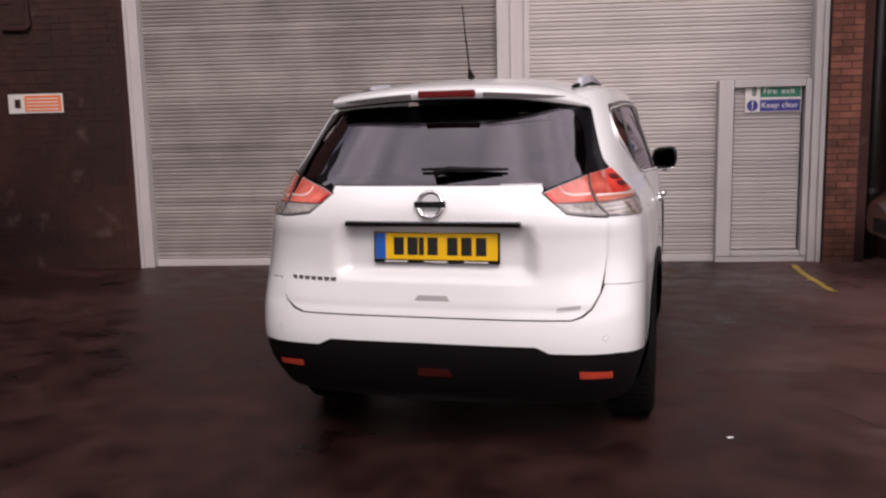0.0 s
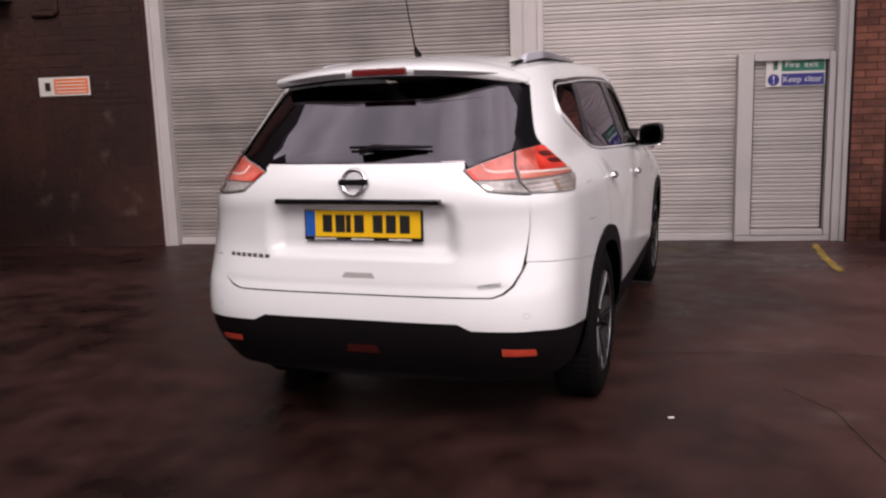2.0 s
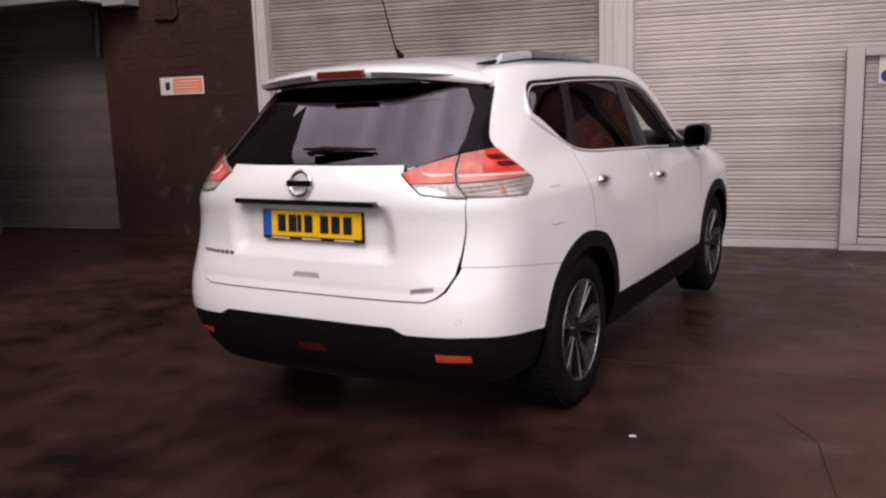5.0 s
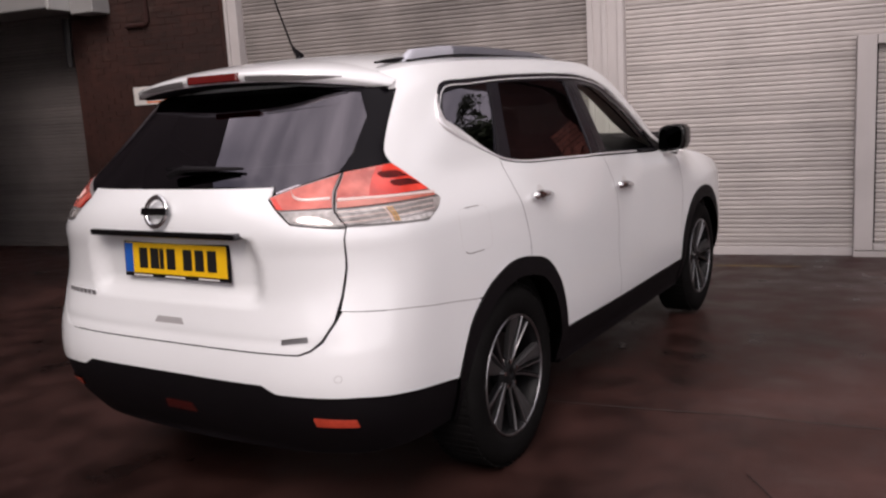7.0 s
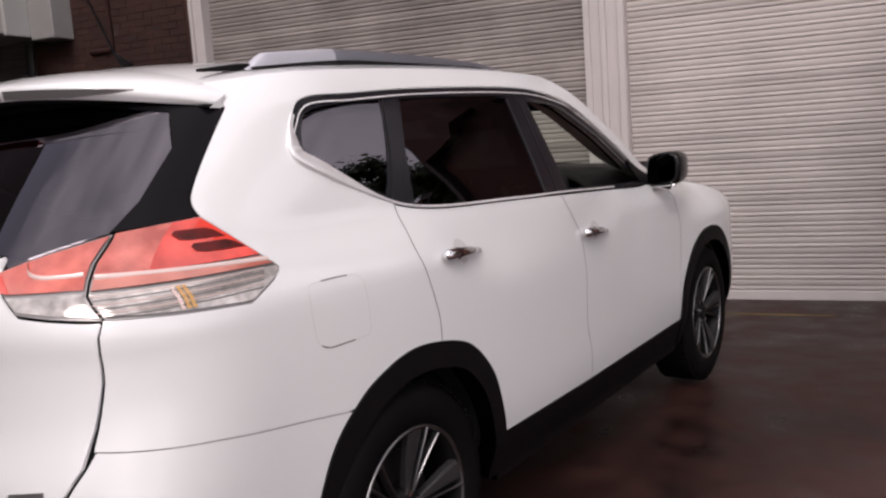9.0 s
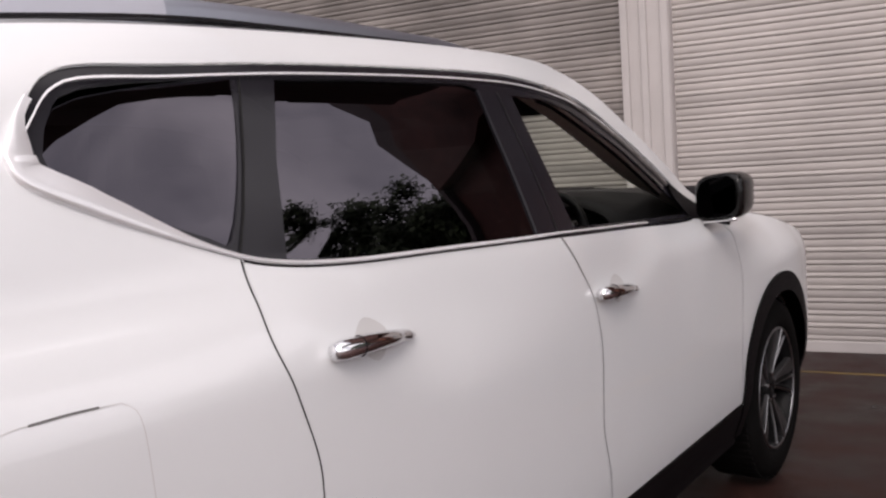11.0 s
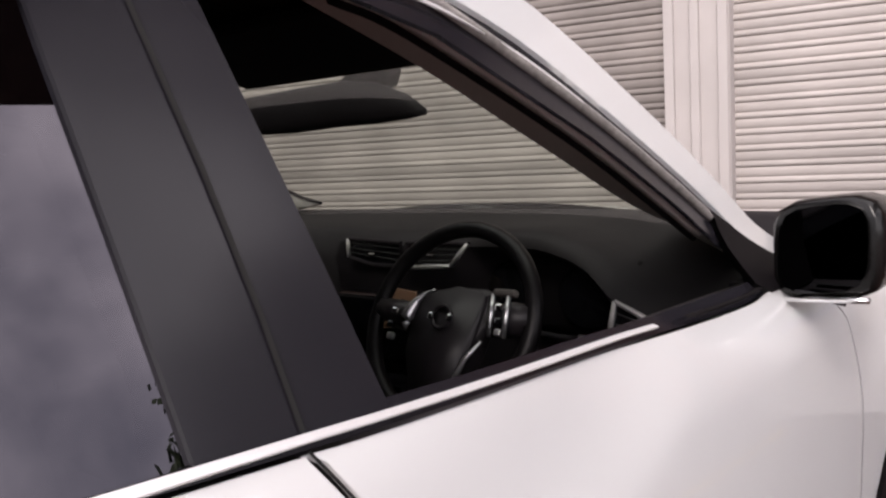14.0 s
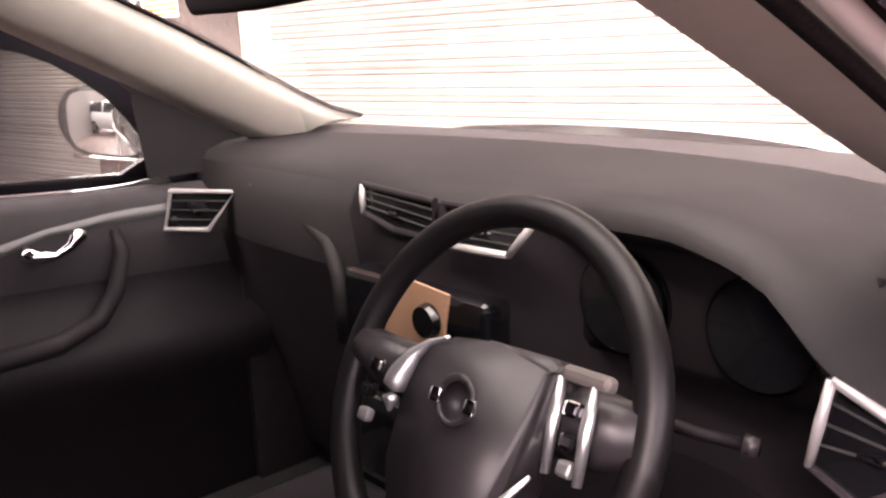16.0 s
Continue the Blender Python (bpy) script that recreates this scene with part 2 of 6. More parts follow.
def worn_shaded_ground():
    """Paler worn concrete breaks through the tarmac towards the open side of the yard, with pale scuffs; the dark left
    by the car also stands for shade.
    """
    n, l = TARMAC.node_tree.nodes, TARMAC.node_tree.links
    p = n["Principled BSDF"]
    src = p.inputs["Base Color"].links[0].from_socket
    co = n.new("ShaderNodeTexCoord")
    sep = n.new("ShaderNodeSeparateXYZ")
    l.new(co.outputs["Object"], sep.inputs[0])
    big = n.new("ShaderNodeTexNoise")
    big.inputs["Scale"].default_value, big.inputs["Detail"].default_value = 0.9, 7
    l.new(co.outputs["Object"], big.inputs["Vector"])
    add = n.new("ShaderNodeMath")
    add.operation = "MULTIPLY_ADD"
    add.inputs[1].default_value, add.inputs[2].default_value = 2.4, -1.2
    l.new(big.outputs["Fac"], add.inputs[0])
    xs = n.new("ShaderNodeMath")
    xs.operation = "ADD"
    l.new(sep.outputs["X"], xs.inputs[0])
    l.new(add.outputs[0], xs.inputs[1])
    mr = n.new("ShaderNodeMapRange")
    mr.interpolation_type = "SMOOTHSTEP"
    # edge held clear of the car, so its shade is in the ground colour
    mr.inputs["From Min"].default_value, mr.inputs["From Max"].default_value = 1.35, 2.9
    l.new(xs.outputs[0], mr.inputs["Value"])
    fine = n.new("ShaderNodeTexNoise")
    fine.inputs["Scale"].default_value, fine.inputs["Detail"].default_value = 22, 8
    l.new(co.outputs["Object"], fine.inputs["Vector"])
    conc = n.new("ShaderNodeMixRGB")
    conc.inputs[1].default_value, conc.inputs[2].default_value = (0.055, 0.028, 0.0255, 1), (0.128, 0.068, 0.061, 1)
    l.new(fine.outputs["Fac"], conc.inputs[0])
    mix = n.new("ShaderNodeMixRGB")
    l.new(mr.outputs[0], mix.inputs[0])
    l.new(src, mix.inputs[1])
    l.new(conc.outputs[0], mix.inputs[2])
    st = n.new("ShaderNodeMapping")
    st.inputs["Scale"].default_value = (1.6, 4.2, 1)
    st.inputs["Rotation"].default_value = (0, 0, 0.5)
    l.new(co.outputs["Object"], st.inputs["Vector"])
    sc = n.new("ShaderNodeTexNoise")
    sc.inputs["Scale"].default_value, sc.inputs["Detail"].default_value = 1.0, 5
    l.new(st.outputs[0], sc.inputs["Vector"])
    th = n.new("ShaderNodeMapRange")
    th.inputs["From Min"].default_value, th.inputs["From Max"].default_value, th.inputs["To Max"].default_value = 0.60, 0.70, 0.55
    l.new(sc.outputs["Fac"], th.inputs["Value"])
    both = n.new("ShaderNodeMath")
    both.operation = "MULTIPLY"
    l.new(th.outputs[0], both.inputs[0])
    l.new(mr.outputs[0], both.inputs[1])
    out = n.new("ShaderNodeMixRGB")
    out.inputs[2].default_value = (0.125, 0.092, 0.082, 1)
    l.new(both.outputs[0], out.inputs[0])
    l.new(mix.outputs[0], out.inputs[1])
    l.new(out.outputs[0], p.inputs["Base Color"])


worn_shaded_ground()
grime(MORTAR)
per_piece(SHUTTER, 0.90, 1.08)
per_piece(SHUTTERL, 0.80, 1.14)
per_piece(DARKSH, 0.85, 1.1)


# ---------------------------------------------------------------- mesh helpers
def part(name, bm, material, parent=None, label="", smooth=False):
    me = bpy.data.meshes.new(name)
    bm.normal_update()
    bm.to_mesh(me)
    bm.free()
    me.materials.append(material)
    if smooth:
        for f in me.polygons:
            f.use_smooth = True
    ob = new(name, me)
    if parent:
        ob.parent = parent
        if parent.type != "EMPTY" or parent.matrix_world != Matrix.Identity(4):
            ob.matrix_parent_inverse = Matrix.Identity(4)
    if label:
        tagged(ob, label)
    return ob


def box(bm, x0, x1, y0, y1, z0, z1, bevel=0.0, m=None, seg=2):
    t = bmesh.new()
    bmesh.ops.create_cube(t, size=1)
    bmesh.ops.transform(t, verts=t.verts, matrix=Matrix.Translation(((x0 + x1) / 2, (y0 + y1) / 2, (z0 + z1) / 2)) @ Matrix.Diagonal((x1 - x0, y1 - y0, z1 - z0, 1)))
    if bevel:
        bmesh.ops.bevel(t, geom=t.edges[:], offset=bevel, segments=seg, affect="EDGES", profile=0.5)
    merge(bm, t, m)
    return bm


def merge(bm, t, m=None):
    if m:
        bmesh.ops.transform(t, verts=t.verts, matrix=m)
    vs = [bm.verts.new(v.co) for v in t.verts]
    t.verts.index_update()
    for f in t.faces:
        try:
            bm.faces.new([vs[v.index] for v in f.verts])
        except ValueError:
            pass
    t.free()


def strip(bm, rings, closed=False, cap=False):
    """Faces between rings of points of equal count."""
    rows = [[bm.verts.new(p) for p in r] for r in rings]
    for a, b in zip(rows, rows[1:]):
        n = len(a)
        for i in range(n if closed else n - 1):
            j = (i + 1) % n
            bm.faces.new((a[i], a[j], b[j], b[i]))
    if cap:
        bm.faces.new(rows[0][::-1])
        bm.faces.new(rows[-1])
    return bm


def tube(bm, pts, r, n=8, flat=1.0, cap=True):
    """A round rod along points; r a number or one per point; flat squeezes it upright."""
    pts = [Vector(p) for p in pts]
    rr = r if isinstance(r, (list, tuple)) else [r] * len(pts)
    rings, up = [], None
    for i, p in enumerate(pts):
        d = (pts[min(i + 1, len(pts) - 1)] - pts[max(i - 1, 0)]).normalized()
        if up is None:
            up = Vector((0, 0, 1)) if abs(d.z) < 0.9 else Vector((1, 0, 0))
        a = d.cross(up).normalized()
        b = a.cross(d).normalized()
        rings.append([p + a * (math.cos(k * 2 * math.pi / n) * rr[i]) + b * (math.sin(k * 2 * math.pi / n) * rr[i] * flat) for k in range(n)])
    return strip(bm, rings, closed=True, cap=cap)


def revolve(bm, prof, n=48, m=None):
    """Profile of (axial, radius) turned about the x axis."""
    t = bmesh.new()
    rings = [[(a, r * math.cos(k * 2 * math.pi / n), r * math.sin(k * 2 * math.pi / n)) for a, r in prof] for k in range(n)]
    rows = [[t.verts.new(p) for p in r] for r in rings]
    for k in range(n):
        a, b = rows[k], rows[(k + 1) % n]
        for i in range(len(prof) - 1):
            t.faces.new((a[i], b[i], b[i + 1], a[i + 1]))
    merge(bm, t, m)
    return bm


def prism(bm, poly, depth, m):
    """A flat polygon (u, v) with depth, laid by the matrix m (u, v, out)."""
    t = bmesh.new()
    lo = [t.verts.new((u, v, 0)) for u, v in poly]
    hi = [t.verts.new((u, v, depth)) for u, v in poly]
    n = len(poly)
    t.faces.new(lo[::-1])
    t.faces.new(hi)
    for i in range(n):
        t.faces.new((lo[i], lo[(i + 1) % n], hi[(i + 1) % n], hi[i]))
    merge(bm, t, m)
    return bm


def lettering(name, text, size, material, parent, m, depth=0.0008, sx=1.0, bold=0.0):
    cu = bpy.data.curves.new(name, "FONT")
    cu.body, cu.size, cu.extrude, cu.offset = text, size, depth, bold
    cu.align_x, cu.align_y = "CENTER", "CENTER"
    tmp = bpy.data.objects.new(name, cu)
    scene.collection.objects.link(tmp)
    me = bpy.data.meshes.new_from_object(tmp.evaluated_get(bpy.context.evaluated_depsgraph_get()))
    bpy.data.objects.remove(tmp)
    me.transform(m @ Matrix.Diagonal((sx, 1, 1, 1)))
    me.materials.clear()
    me.materials.append(material)
    ob = new(name, me)
    ob.parent = parent
    return ob


# ---------------------------------------------------------------- the yard
WA = 10.0
WALLM = Matrix.Translation((2.283, 4.516, 0)) @ pose(0, 0, 0, 0, 0, WA)  # u along the wall, v into it
BASE = -0.165


def ground_z(x, y):
    p = WALLM.inverted() @ Vector((x, y, 0))
    k = min(1, max(0, (p.y + 3.3) / 3.2))
    return BASE * k * k * (3 - 2 * k)


bm = bmesh.new()
xs = [-60, -30, -18] + [-12 + i * 0.6 for i in range(41)] + [18, 30, 60]
ys = [-60, -30, -16] + [-9 + i * 0.5 for i in range(33)] + [12, 30, 60]
rows = [[bm.verts.new((x, y, ground_z(x, y) + 0.006 * noise.noise((x * 0.7, y * 0.7, 0)) * (abs(x) > 1.3 or abs(y) > 2.5))) for x in xs] for y in ys]
for a, b in zip(rows, rows[1:]):
    for i in range(len(xs) - 1):
        bm.faces.new((a[i], a[i + 1], b[i + 1], b[i]))
ground = tagged(part("ground", bm, TARMAC, smooth=True), "dark wet patched tarmac yard", "ground", kind="structure")


def ground_line(name, pts, w, material, label, category):
    """A thin line on the ground, wandering a little."""
    bm = bmesh.new()
    rnd = random.Random(len(pts))
    rings = []
    p = [Vector((*q, 0)) for q in pts]
    for a, q in zip(p, p[1:]):
        n = max(2, int((q - a).length / 0.06))
        side_ = (q - a).normalized().cross(Vector((0, 0, 1)))
        for k in range(n):
            c = a.lerp(q, k / n) + side_ * rnd.uniform(-w, w) * 0.35
            h = w * rnd.uniform(0.55, 1.0)
            rings.append([(*(c + side_ * o).xy, ground_z(c.x, c.y) + z + 0.004) for o, z in ((-h, 0.0), (-h * .6, 0.002), (h * .6, 0.002), (h, 0.0))])
    strip(bm, rings)
    return tagged(part(name, bm, material), label, category, kind="structure")


ground_line("trim_joint", [(0.2, -0.71), (1.03, -0.60), (1.6, -0.50), (2.28, -0.42), (3.4, -0.24)], 0.0035, JOINT, "dark joint between concrete slabs", "joint")
ground_line("trim_crack", [(1.72, -1.10), (1.93, -1.38), (2.06, -1.92), (2.14, -2.2)], 0.0030, JOINT, "thin dark crack in the ground", "crack")
ground_line("trim_yellow_line", [(2.28, 4.25), (2.29, 3.97), (2.30, 2.56), (2.31, 2.05)], 0.045, YLINE, "worn yellow line painted on the ground", "line")
wall_line = [tuple((WALLM @ Vector((u, -0.55, 0))).xy) for u in (-2.3, -1.9, -1.5, -1.2)]
ground_line("trim_yellow_line", wall_line, 0.018, mat("faded_yellow_line", (0.13, 0.085, 0.022), 0.8, vary=0.6, scale=11), "worn yellow line along the foot of the shutters", "line")
bm = box(bmesh.new(), -0.014, 0.014, -0.008, 0.008, 0, 0.005, 0.0015, pose(1.225, -1.64, 0.004, 0, 0, 25))
tagged(part("litter", bm, LITTER), "small white scrap lying on the tarmac", "litter")


def wbox(bm, u0, u1, v0, v1, z0, z1, bevel=0.0):
    return box(bm, u0, u1, v0, v1, z0, z1, bevel, WALLM)


TOPZ = 4.3
# brick wall with its openings as separate butting pieces
bm = bmesh.new()
wbox(bm, -9.8, -7.46, -0.006, 0.5, BASE - 0.2, TOPZ)
wall_left = tagged(part("wall_left", bm, MORTAR), "soot-stained brick pier beside the shutters, coloured darker for shade", "wall", kind="structure")
bm = bmesh.new()
wbox(bm, 0.31, 0.75, -0.099, 0.5, BASE - 0.2, TOPZ)
wbox(bm, 0.75, 3.5, 0.25, 0.5, BASE - 0.2, TOPZ)
wbox(bm, 1.05, 1.75, 0.006, 0.25, BASE - 0.2, TOPZ)
wall_right = tagged(part("wall_right", bm, MORTAR), "red brick pier beside the shutter frame", "wall", kind="structure")
bm = bmesh.new()
# unseen upper wall, its height set to keep sky light off the dashboard
wbox(bm, -16, 3.5, 0.02, 0.5, TOPZ, 9.5)
wbox(bm, -16, -13.6, 0.0, 0.5, BASE - 0.2, TOPZ)
wbox(bm, -13.6, 3.5, 0.5, 0.6, BASE - 0.2, TOPZ)
wall_above = tagged(part("wall_above", bm, BRICK), "unseen dark brick wall above the shutters, raised to block sky light", "wall", kind="structure")
bm = prism(bmesh.new(), [(3.5, BASE - 0.2), (3.58, BASE - 0.2), (3.60, 4.6), (4.25, 6.6), (4.4, 9.5), (3.5, 9.5)], 0.4, WALLM @ Matrix.Translation((0, 0.5, 0)) @ pose(0, 0, 0, 90, 0, 0))
tagged(part("wall_end", bm, SOOT), "dark sooty raking end of the brick wall", "wall", kind="structure")


def slat_mesh(length, pitch, material=None):
    """One shutter lath with its curled profile, along u from 0 to length."""
    k = pitch / 0.09
    prof = [(0.001, 0.0), (-0.0055, 0.0025), (-0.0108, 0.008), (-0.0122, 0.016), (-0.0103, 0.026), (-0.0045, 0.0325), (0.0005, 0.0345), (0.000, 0.037), (-0.0045, 0.0405), (-0.0074, 0.050), (-0.0082, 0.064), (-0.0074, 0.080), (-0.0038, 0.0875), (0.001, 0.09)]
    prof = [(v, z * k) for v, z in prof]
    bm = bmesh.new()
    strip(bm, [[(u, v, z) for v, z in prof] for u in (0, length)])
    strip(bm, [[(u, v + 0.003, z) for v, z in prof] for u in (length, 0)])
    me = bpy.data.meshes.new("slat")
    bm.normal_update()
    bm.to_mesh(me)
    bm.free()
    for f in me.polygons:
        f.use_smooth = True
    me.materials.append(material or SHUTTER)
    return me


PITCH = 0.09


def shutter(name, u0, u1, z0, z1, v, label, hole=None, material=None):
    root = tagged(new(name), label, "roller shutter", "roller shutters", "structure")
    root.matrix_world = WALLM
    bm = bmesh.new()
    box(bm, u0, u1, v - 0.03, v + 0.02, z0, z0 + 0.081, 0.006)
    part("bottom_rail", bm, FRAME, root)
    full, z = slat_mesh(u1 - u0, PITCH, material), z0 + 0.081
    short = slat_mesh(hole[0] - u0, PITCH) if hole else None
    while z < z1:
        me = short if hole and z < hole[1] - 0.05 else full
        o = new("slat", me)
        o.parent = root
        o.location = (u0, v, z)
        z += PITCH
    return root


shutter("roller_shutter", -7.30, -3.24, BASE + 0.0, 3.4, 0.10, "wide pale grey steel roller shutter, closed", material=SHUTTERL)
shutter("roller_shutter", -2.88, 0.17, BASE + 0.0, 3.4, 0.10, "pale grey steel roller shutter with a small inset door", (-0.80, 1.84))


def guide(name, u0, u1, v0, label, ribs=()):
    root = tagged(new(name), label, "shutter guide", kind="structure")
    root.matrix_world = WALLM
    bm = bmesh.new()
    box(bm, u0, u1, v0, 0.13, BASE, 3.6, 0.008)
    part("guide_post", bm, FRAME, root)
    for a, b in ribs:
        bm = bmesh.new()
        box(bm, a, b, v0 - 0.03, v0 - 0.001, BASE, 3.6, 0.005)
        part("guide_rib", bm, FRAME, root)
    return root


guide("shutter_guide_left", -7.45, -7.30, -0.04, "pale painted steel shutter guide", ((-7.45, -7.41),))
guide("shutter_guide_middle", -3.24, -2.88, -0.02, "pale painted steel post between two shutters", ((-3.235, -3.18), (-3.09, -3.04), (-2.94, -2.885)))
guide("shutter_guide_right", 0.17, 0.30, -0.04, "pale painted steel shutter guide", ((0.25, 0.30),))

# inset personnel door
door = tagged(new("inset_door"), "narrow pale grey slatted wicket door in the shutter, closed", "door", kind="structure")
door.matrix_world = WALLM
for a, b, c, d in ((-0.82, -0.66, -0.10, 1.84), (0.10, 0.165, -0.10, 1.84), (-0.655, 0.095, 1.76, 1.84), (-0.655, 0.095, -0.10, -0.04)):
    bm = bmesh.new()
    box(bm, a, b, -0.01, 0.12, c, d, 0.006)
    part("door_frame", bm, FRAME, door)
bm = bmesh.new()
box(bm, -0.82, 0.165, 0.0, 0.12, BASE, -0.105, 0.004)
part("threshold", bm, FRAME, door)
sm = slat_mesh(0.72, PITCH)
for i in range(20):
    o = new("slat", sm)
    o.parent = door
    o.location = (-0.645, 0.07, -0.03 + i * PITCH)
bm = bmesh.new()
box(bm, -0.657, -0.647, 0.02, 0.1, -0.03, 1.755)
part("door_edge", bm, PLASTIC, door)


def flat_sign(name, u0, u1, z0, z1, v, material, label):
    root = tagged(new(name), label, "sign")
    root.matrix_world = WALLM
    bm = bmesh.new()
    box(bm, u0, u1, v - 0.006, v, z0, z1, 0.002)
    part("sign_plate", bm, material, root)
    return root


FACE = pose(0, 0, 0, 90, 0, 0)
s1 = flat_sign("exit_sign", -0.53, 0.07, 1.49, 1.79, 0.045, SIGNW, "white, green and blue fire exit keep clear sign on the door")
for a, b, c, d, mt in ((-0.37, 0.06, 1.65, 1.78, SIGNG), (-0.37, 0.06, 1.50, 1.625, SIGNB), (-0.525, -0.375, 1.645, 1.785, SIGNW), (-0.46, -0.41, 1.665, 1.77, SIGNG)):
    bm = bmesh.new()
    box(bm, a, b, 0.035, 0.0385, c, d)
    part("sign_panel", bm, mt, s1)
bm = bmesh.new()
bmesh.ops.create_cone(bm, cap_ends=True, segments=24, radius1=0.06, radius2=0.06, depth=0.004, matrix=Matrix.Translation((-0.45, 0.036, 1.563)) @ FACE)
part("warning_disc", bm, SIGNB, s1)
lettering("exclamation_mark", "!", 0.12, SIGNW, s1, Matrix.Translation((-0.45, 0.033, 1.563)) @ FACE)
for word, x, size, z in (("Fire", -.265, .09, 1.715), ("exit", -.075, .09, 1.715), ("Keep", -.263, .085, 1.563), ("clear", -.050, .085, 1.563)):
    lettering("lettering", word, size, SIGNW, s1, Matrix.Translation((x, 0.0345, z)) @ FACE, sx=1.06)
s2 = flat_sign("warning_sign", -8.92, -8.26, 1.67, 1.89, -0.017, SIGNW, "small orange and white notice on the brick pier")
bm = bmesh.new()
box(bm, -8.72, -8.28, -0.026, -0.0235, 1.69, 1.87)
part("sign_panel", bm, ORANGE, s2)
for z in (1.715, 1.755, 1.795, 1.835):
    bm = bmesh.new()
    box(bm, -8.70, -8.31, -0.028, -0.0265, z - 0.006, z + 0.006)
    part("text_bar", bm, SIGNW, s2)
bm = bmesh.new()
box(bm, -8.84, -8.77, -0.026, -0.0235, 1.73, 1.83, 0.001)
part("pictogram", bm, PIPEM, s2)

# dark doorway with its own shutter, housing above it
dk = tagged(new("dark_shutter"), "dark grey closed roller shutter in a recess", "roller shutter", "roller shutters", "structure")
dk.matrix_world = WALLM
dm = slat_mesh(3.8, PITCH, DARKSH)
for i in range(36):
    o = new("slat", dm)
    o.parent = dk
    o.location = (-13.6, 0.3, BASE + i * PITCH)
hs = tagged(new("shutter_housing"), "grey sheet-metal roller housing on the wall", "housing")
hs.matrix_world = WALLM
bm = bmesh.new()
box(bm, -13.6, -9.55, -0.62, 0.0, 2.86, 3.5, 0.02)
part("housing_box", bm, BOXM, hs)
bm = bmesh.new()
box(bm, -9.55, -9.50, -0.62, 0.0, 2.84, 3.5, 0.01)
part("end_plate", bm, BOXL, hs)
bm = bmesh.new()
box(bm, -9.50, -9.15, -0.30, 0.0, 2.80, 3.3, 0.015)
part("motor_box", bm, BOXM, hs)
bm = bmesh.new()
tube(bm, [(-9.84, -0.04, 2.80), (-9.85, -0.04, 2.5), (-9.86, -0.04, 2.2)], [0.05, 0.045, 0.03], 8)
part("drive_chain_cover", bm, DARKPIPE, hs, "dark drive cover below the housing")
pp = tagged(new("wall_pipe"), "thin red-oxide pipe on the brick pier", "pipe")
pp.matrix_world = WALLM
bm = bmesh.new()
tube(bm, [(-8.9, -0.03, 2.62), (-8.62, -0.03, 2.62), (-8.58, -0.03, 2.66), (-8.58, -0.03, 3.8)], 0.03)
part("pipe_run", bm, PIPEM, pp, smooth=True)

dp = tagged(new("drain_pipe"), "dark upright drainpipe beside the red brick pier", "pipe")
dp.matrix_world = WALLM
bm = bmesh.new()
tube(bm, [(0.90, 0.16, BASE), (0.90, 0.16, 2.0), (0.90, 0.16, 4.2)], 0.055, 12)
part("pipe_run", bm, DARKPIPE, dp, smooth=True)
for z in (0.6, 2.1, 3.6):
    bm = revolve(bmesh.new(), [(-.03, .056), (-.03, .066), (.03, .066), (.03, .056)], 16, Matrix.Translation((0.90, 0.16, z)) @ pose(0, 0, 0, 0, 90, 0))
    part("pipe_collar", bm, DARKPIPE, dp)

# side canopy and the neighbouring building
bm = bmesh.new()
box(bm, 3.25, 4.72, -3.6, 4.4, 5.12, 5.32, 0.03)
canopy = tagged(part("canopy", bm, mat("dark_canopy_steel", (0.11, 0.100, 0.100), 0.7, vary=0.2)), "dark steel canopy beside the bay", "canopy", kind="structure")
bm = bmesh.new()
wbox(bm, -16.6, -16.0, -4, 0.5, BASE - 0.2, 8.0)
wbox(bm, -16.0, -10.6, -4.7, -2.0, -0.4, 8.4)
wbox(bm, -16.0, -11.6, -2.0, -0.3, -0.4, 10.5)
wbox(bm, -16.0, -7.3, -22, -4.7, -0.4, 5.6)
tagged(part("wall_side", bm, SOOT), "dark sooty building beside the yard", "wall", kind="structure")
bm = bmesh.new()
wbox(bm, -40, 40, -40.5, -40, -0.3, 3.0)
wbox(bm, 24, 24.5, -40, 30, -0.3, 2.2)
wbox(bm, 2.0, 40, 22, 22.5, -0.3, 2.2)
tagged(part("yard_wall", bm, CONCRETE), "plain far boundary wall of the yard", "wall", kind="structure")


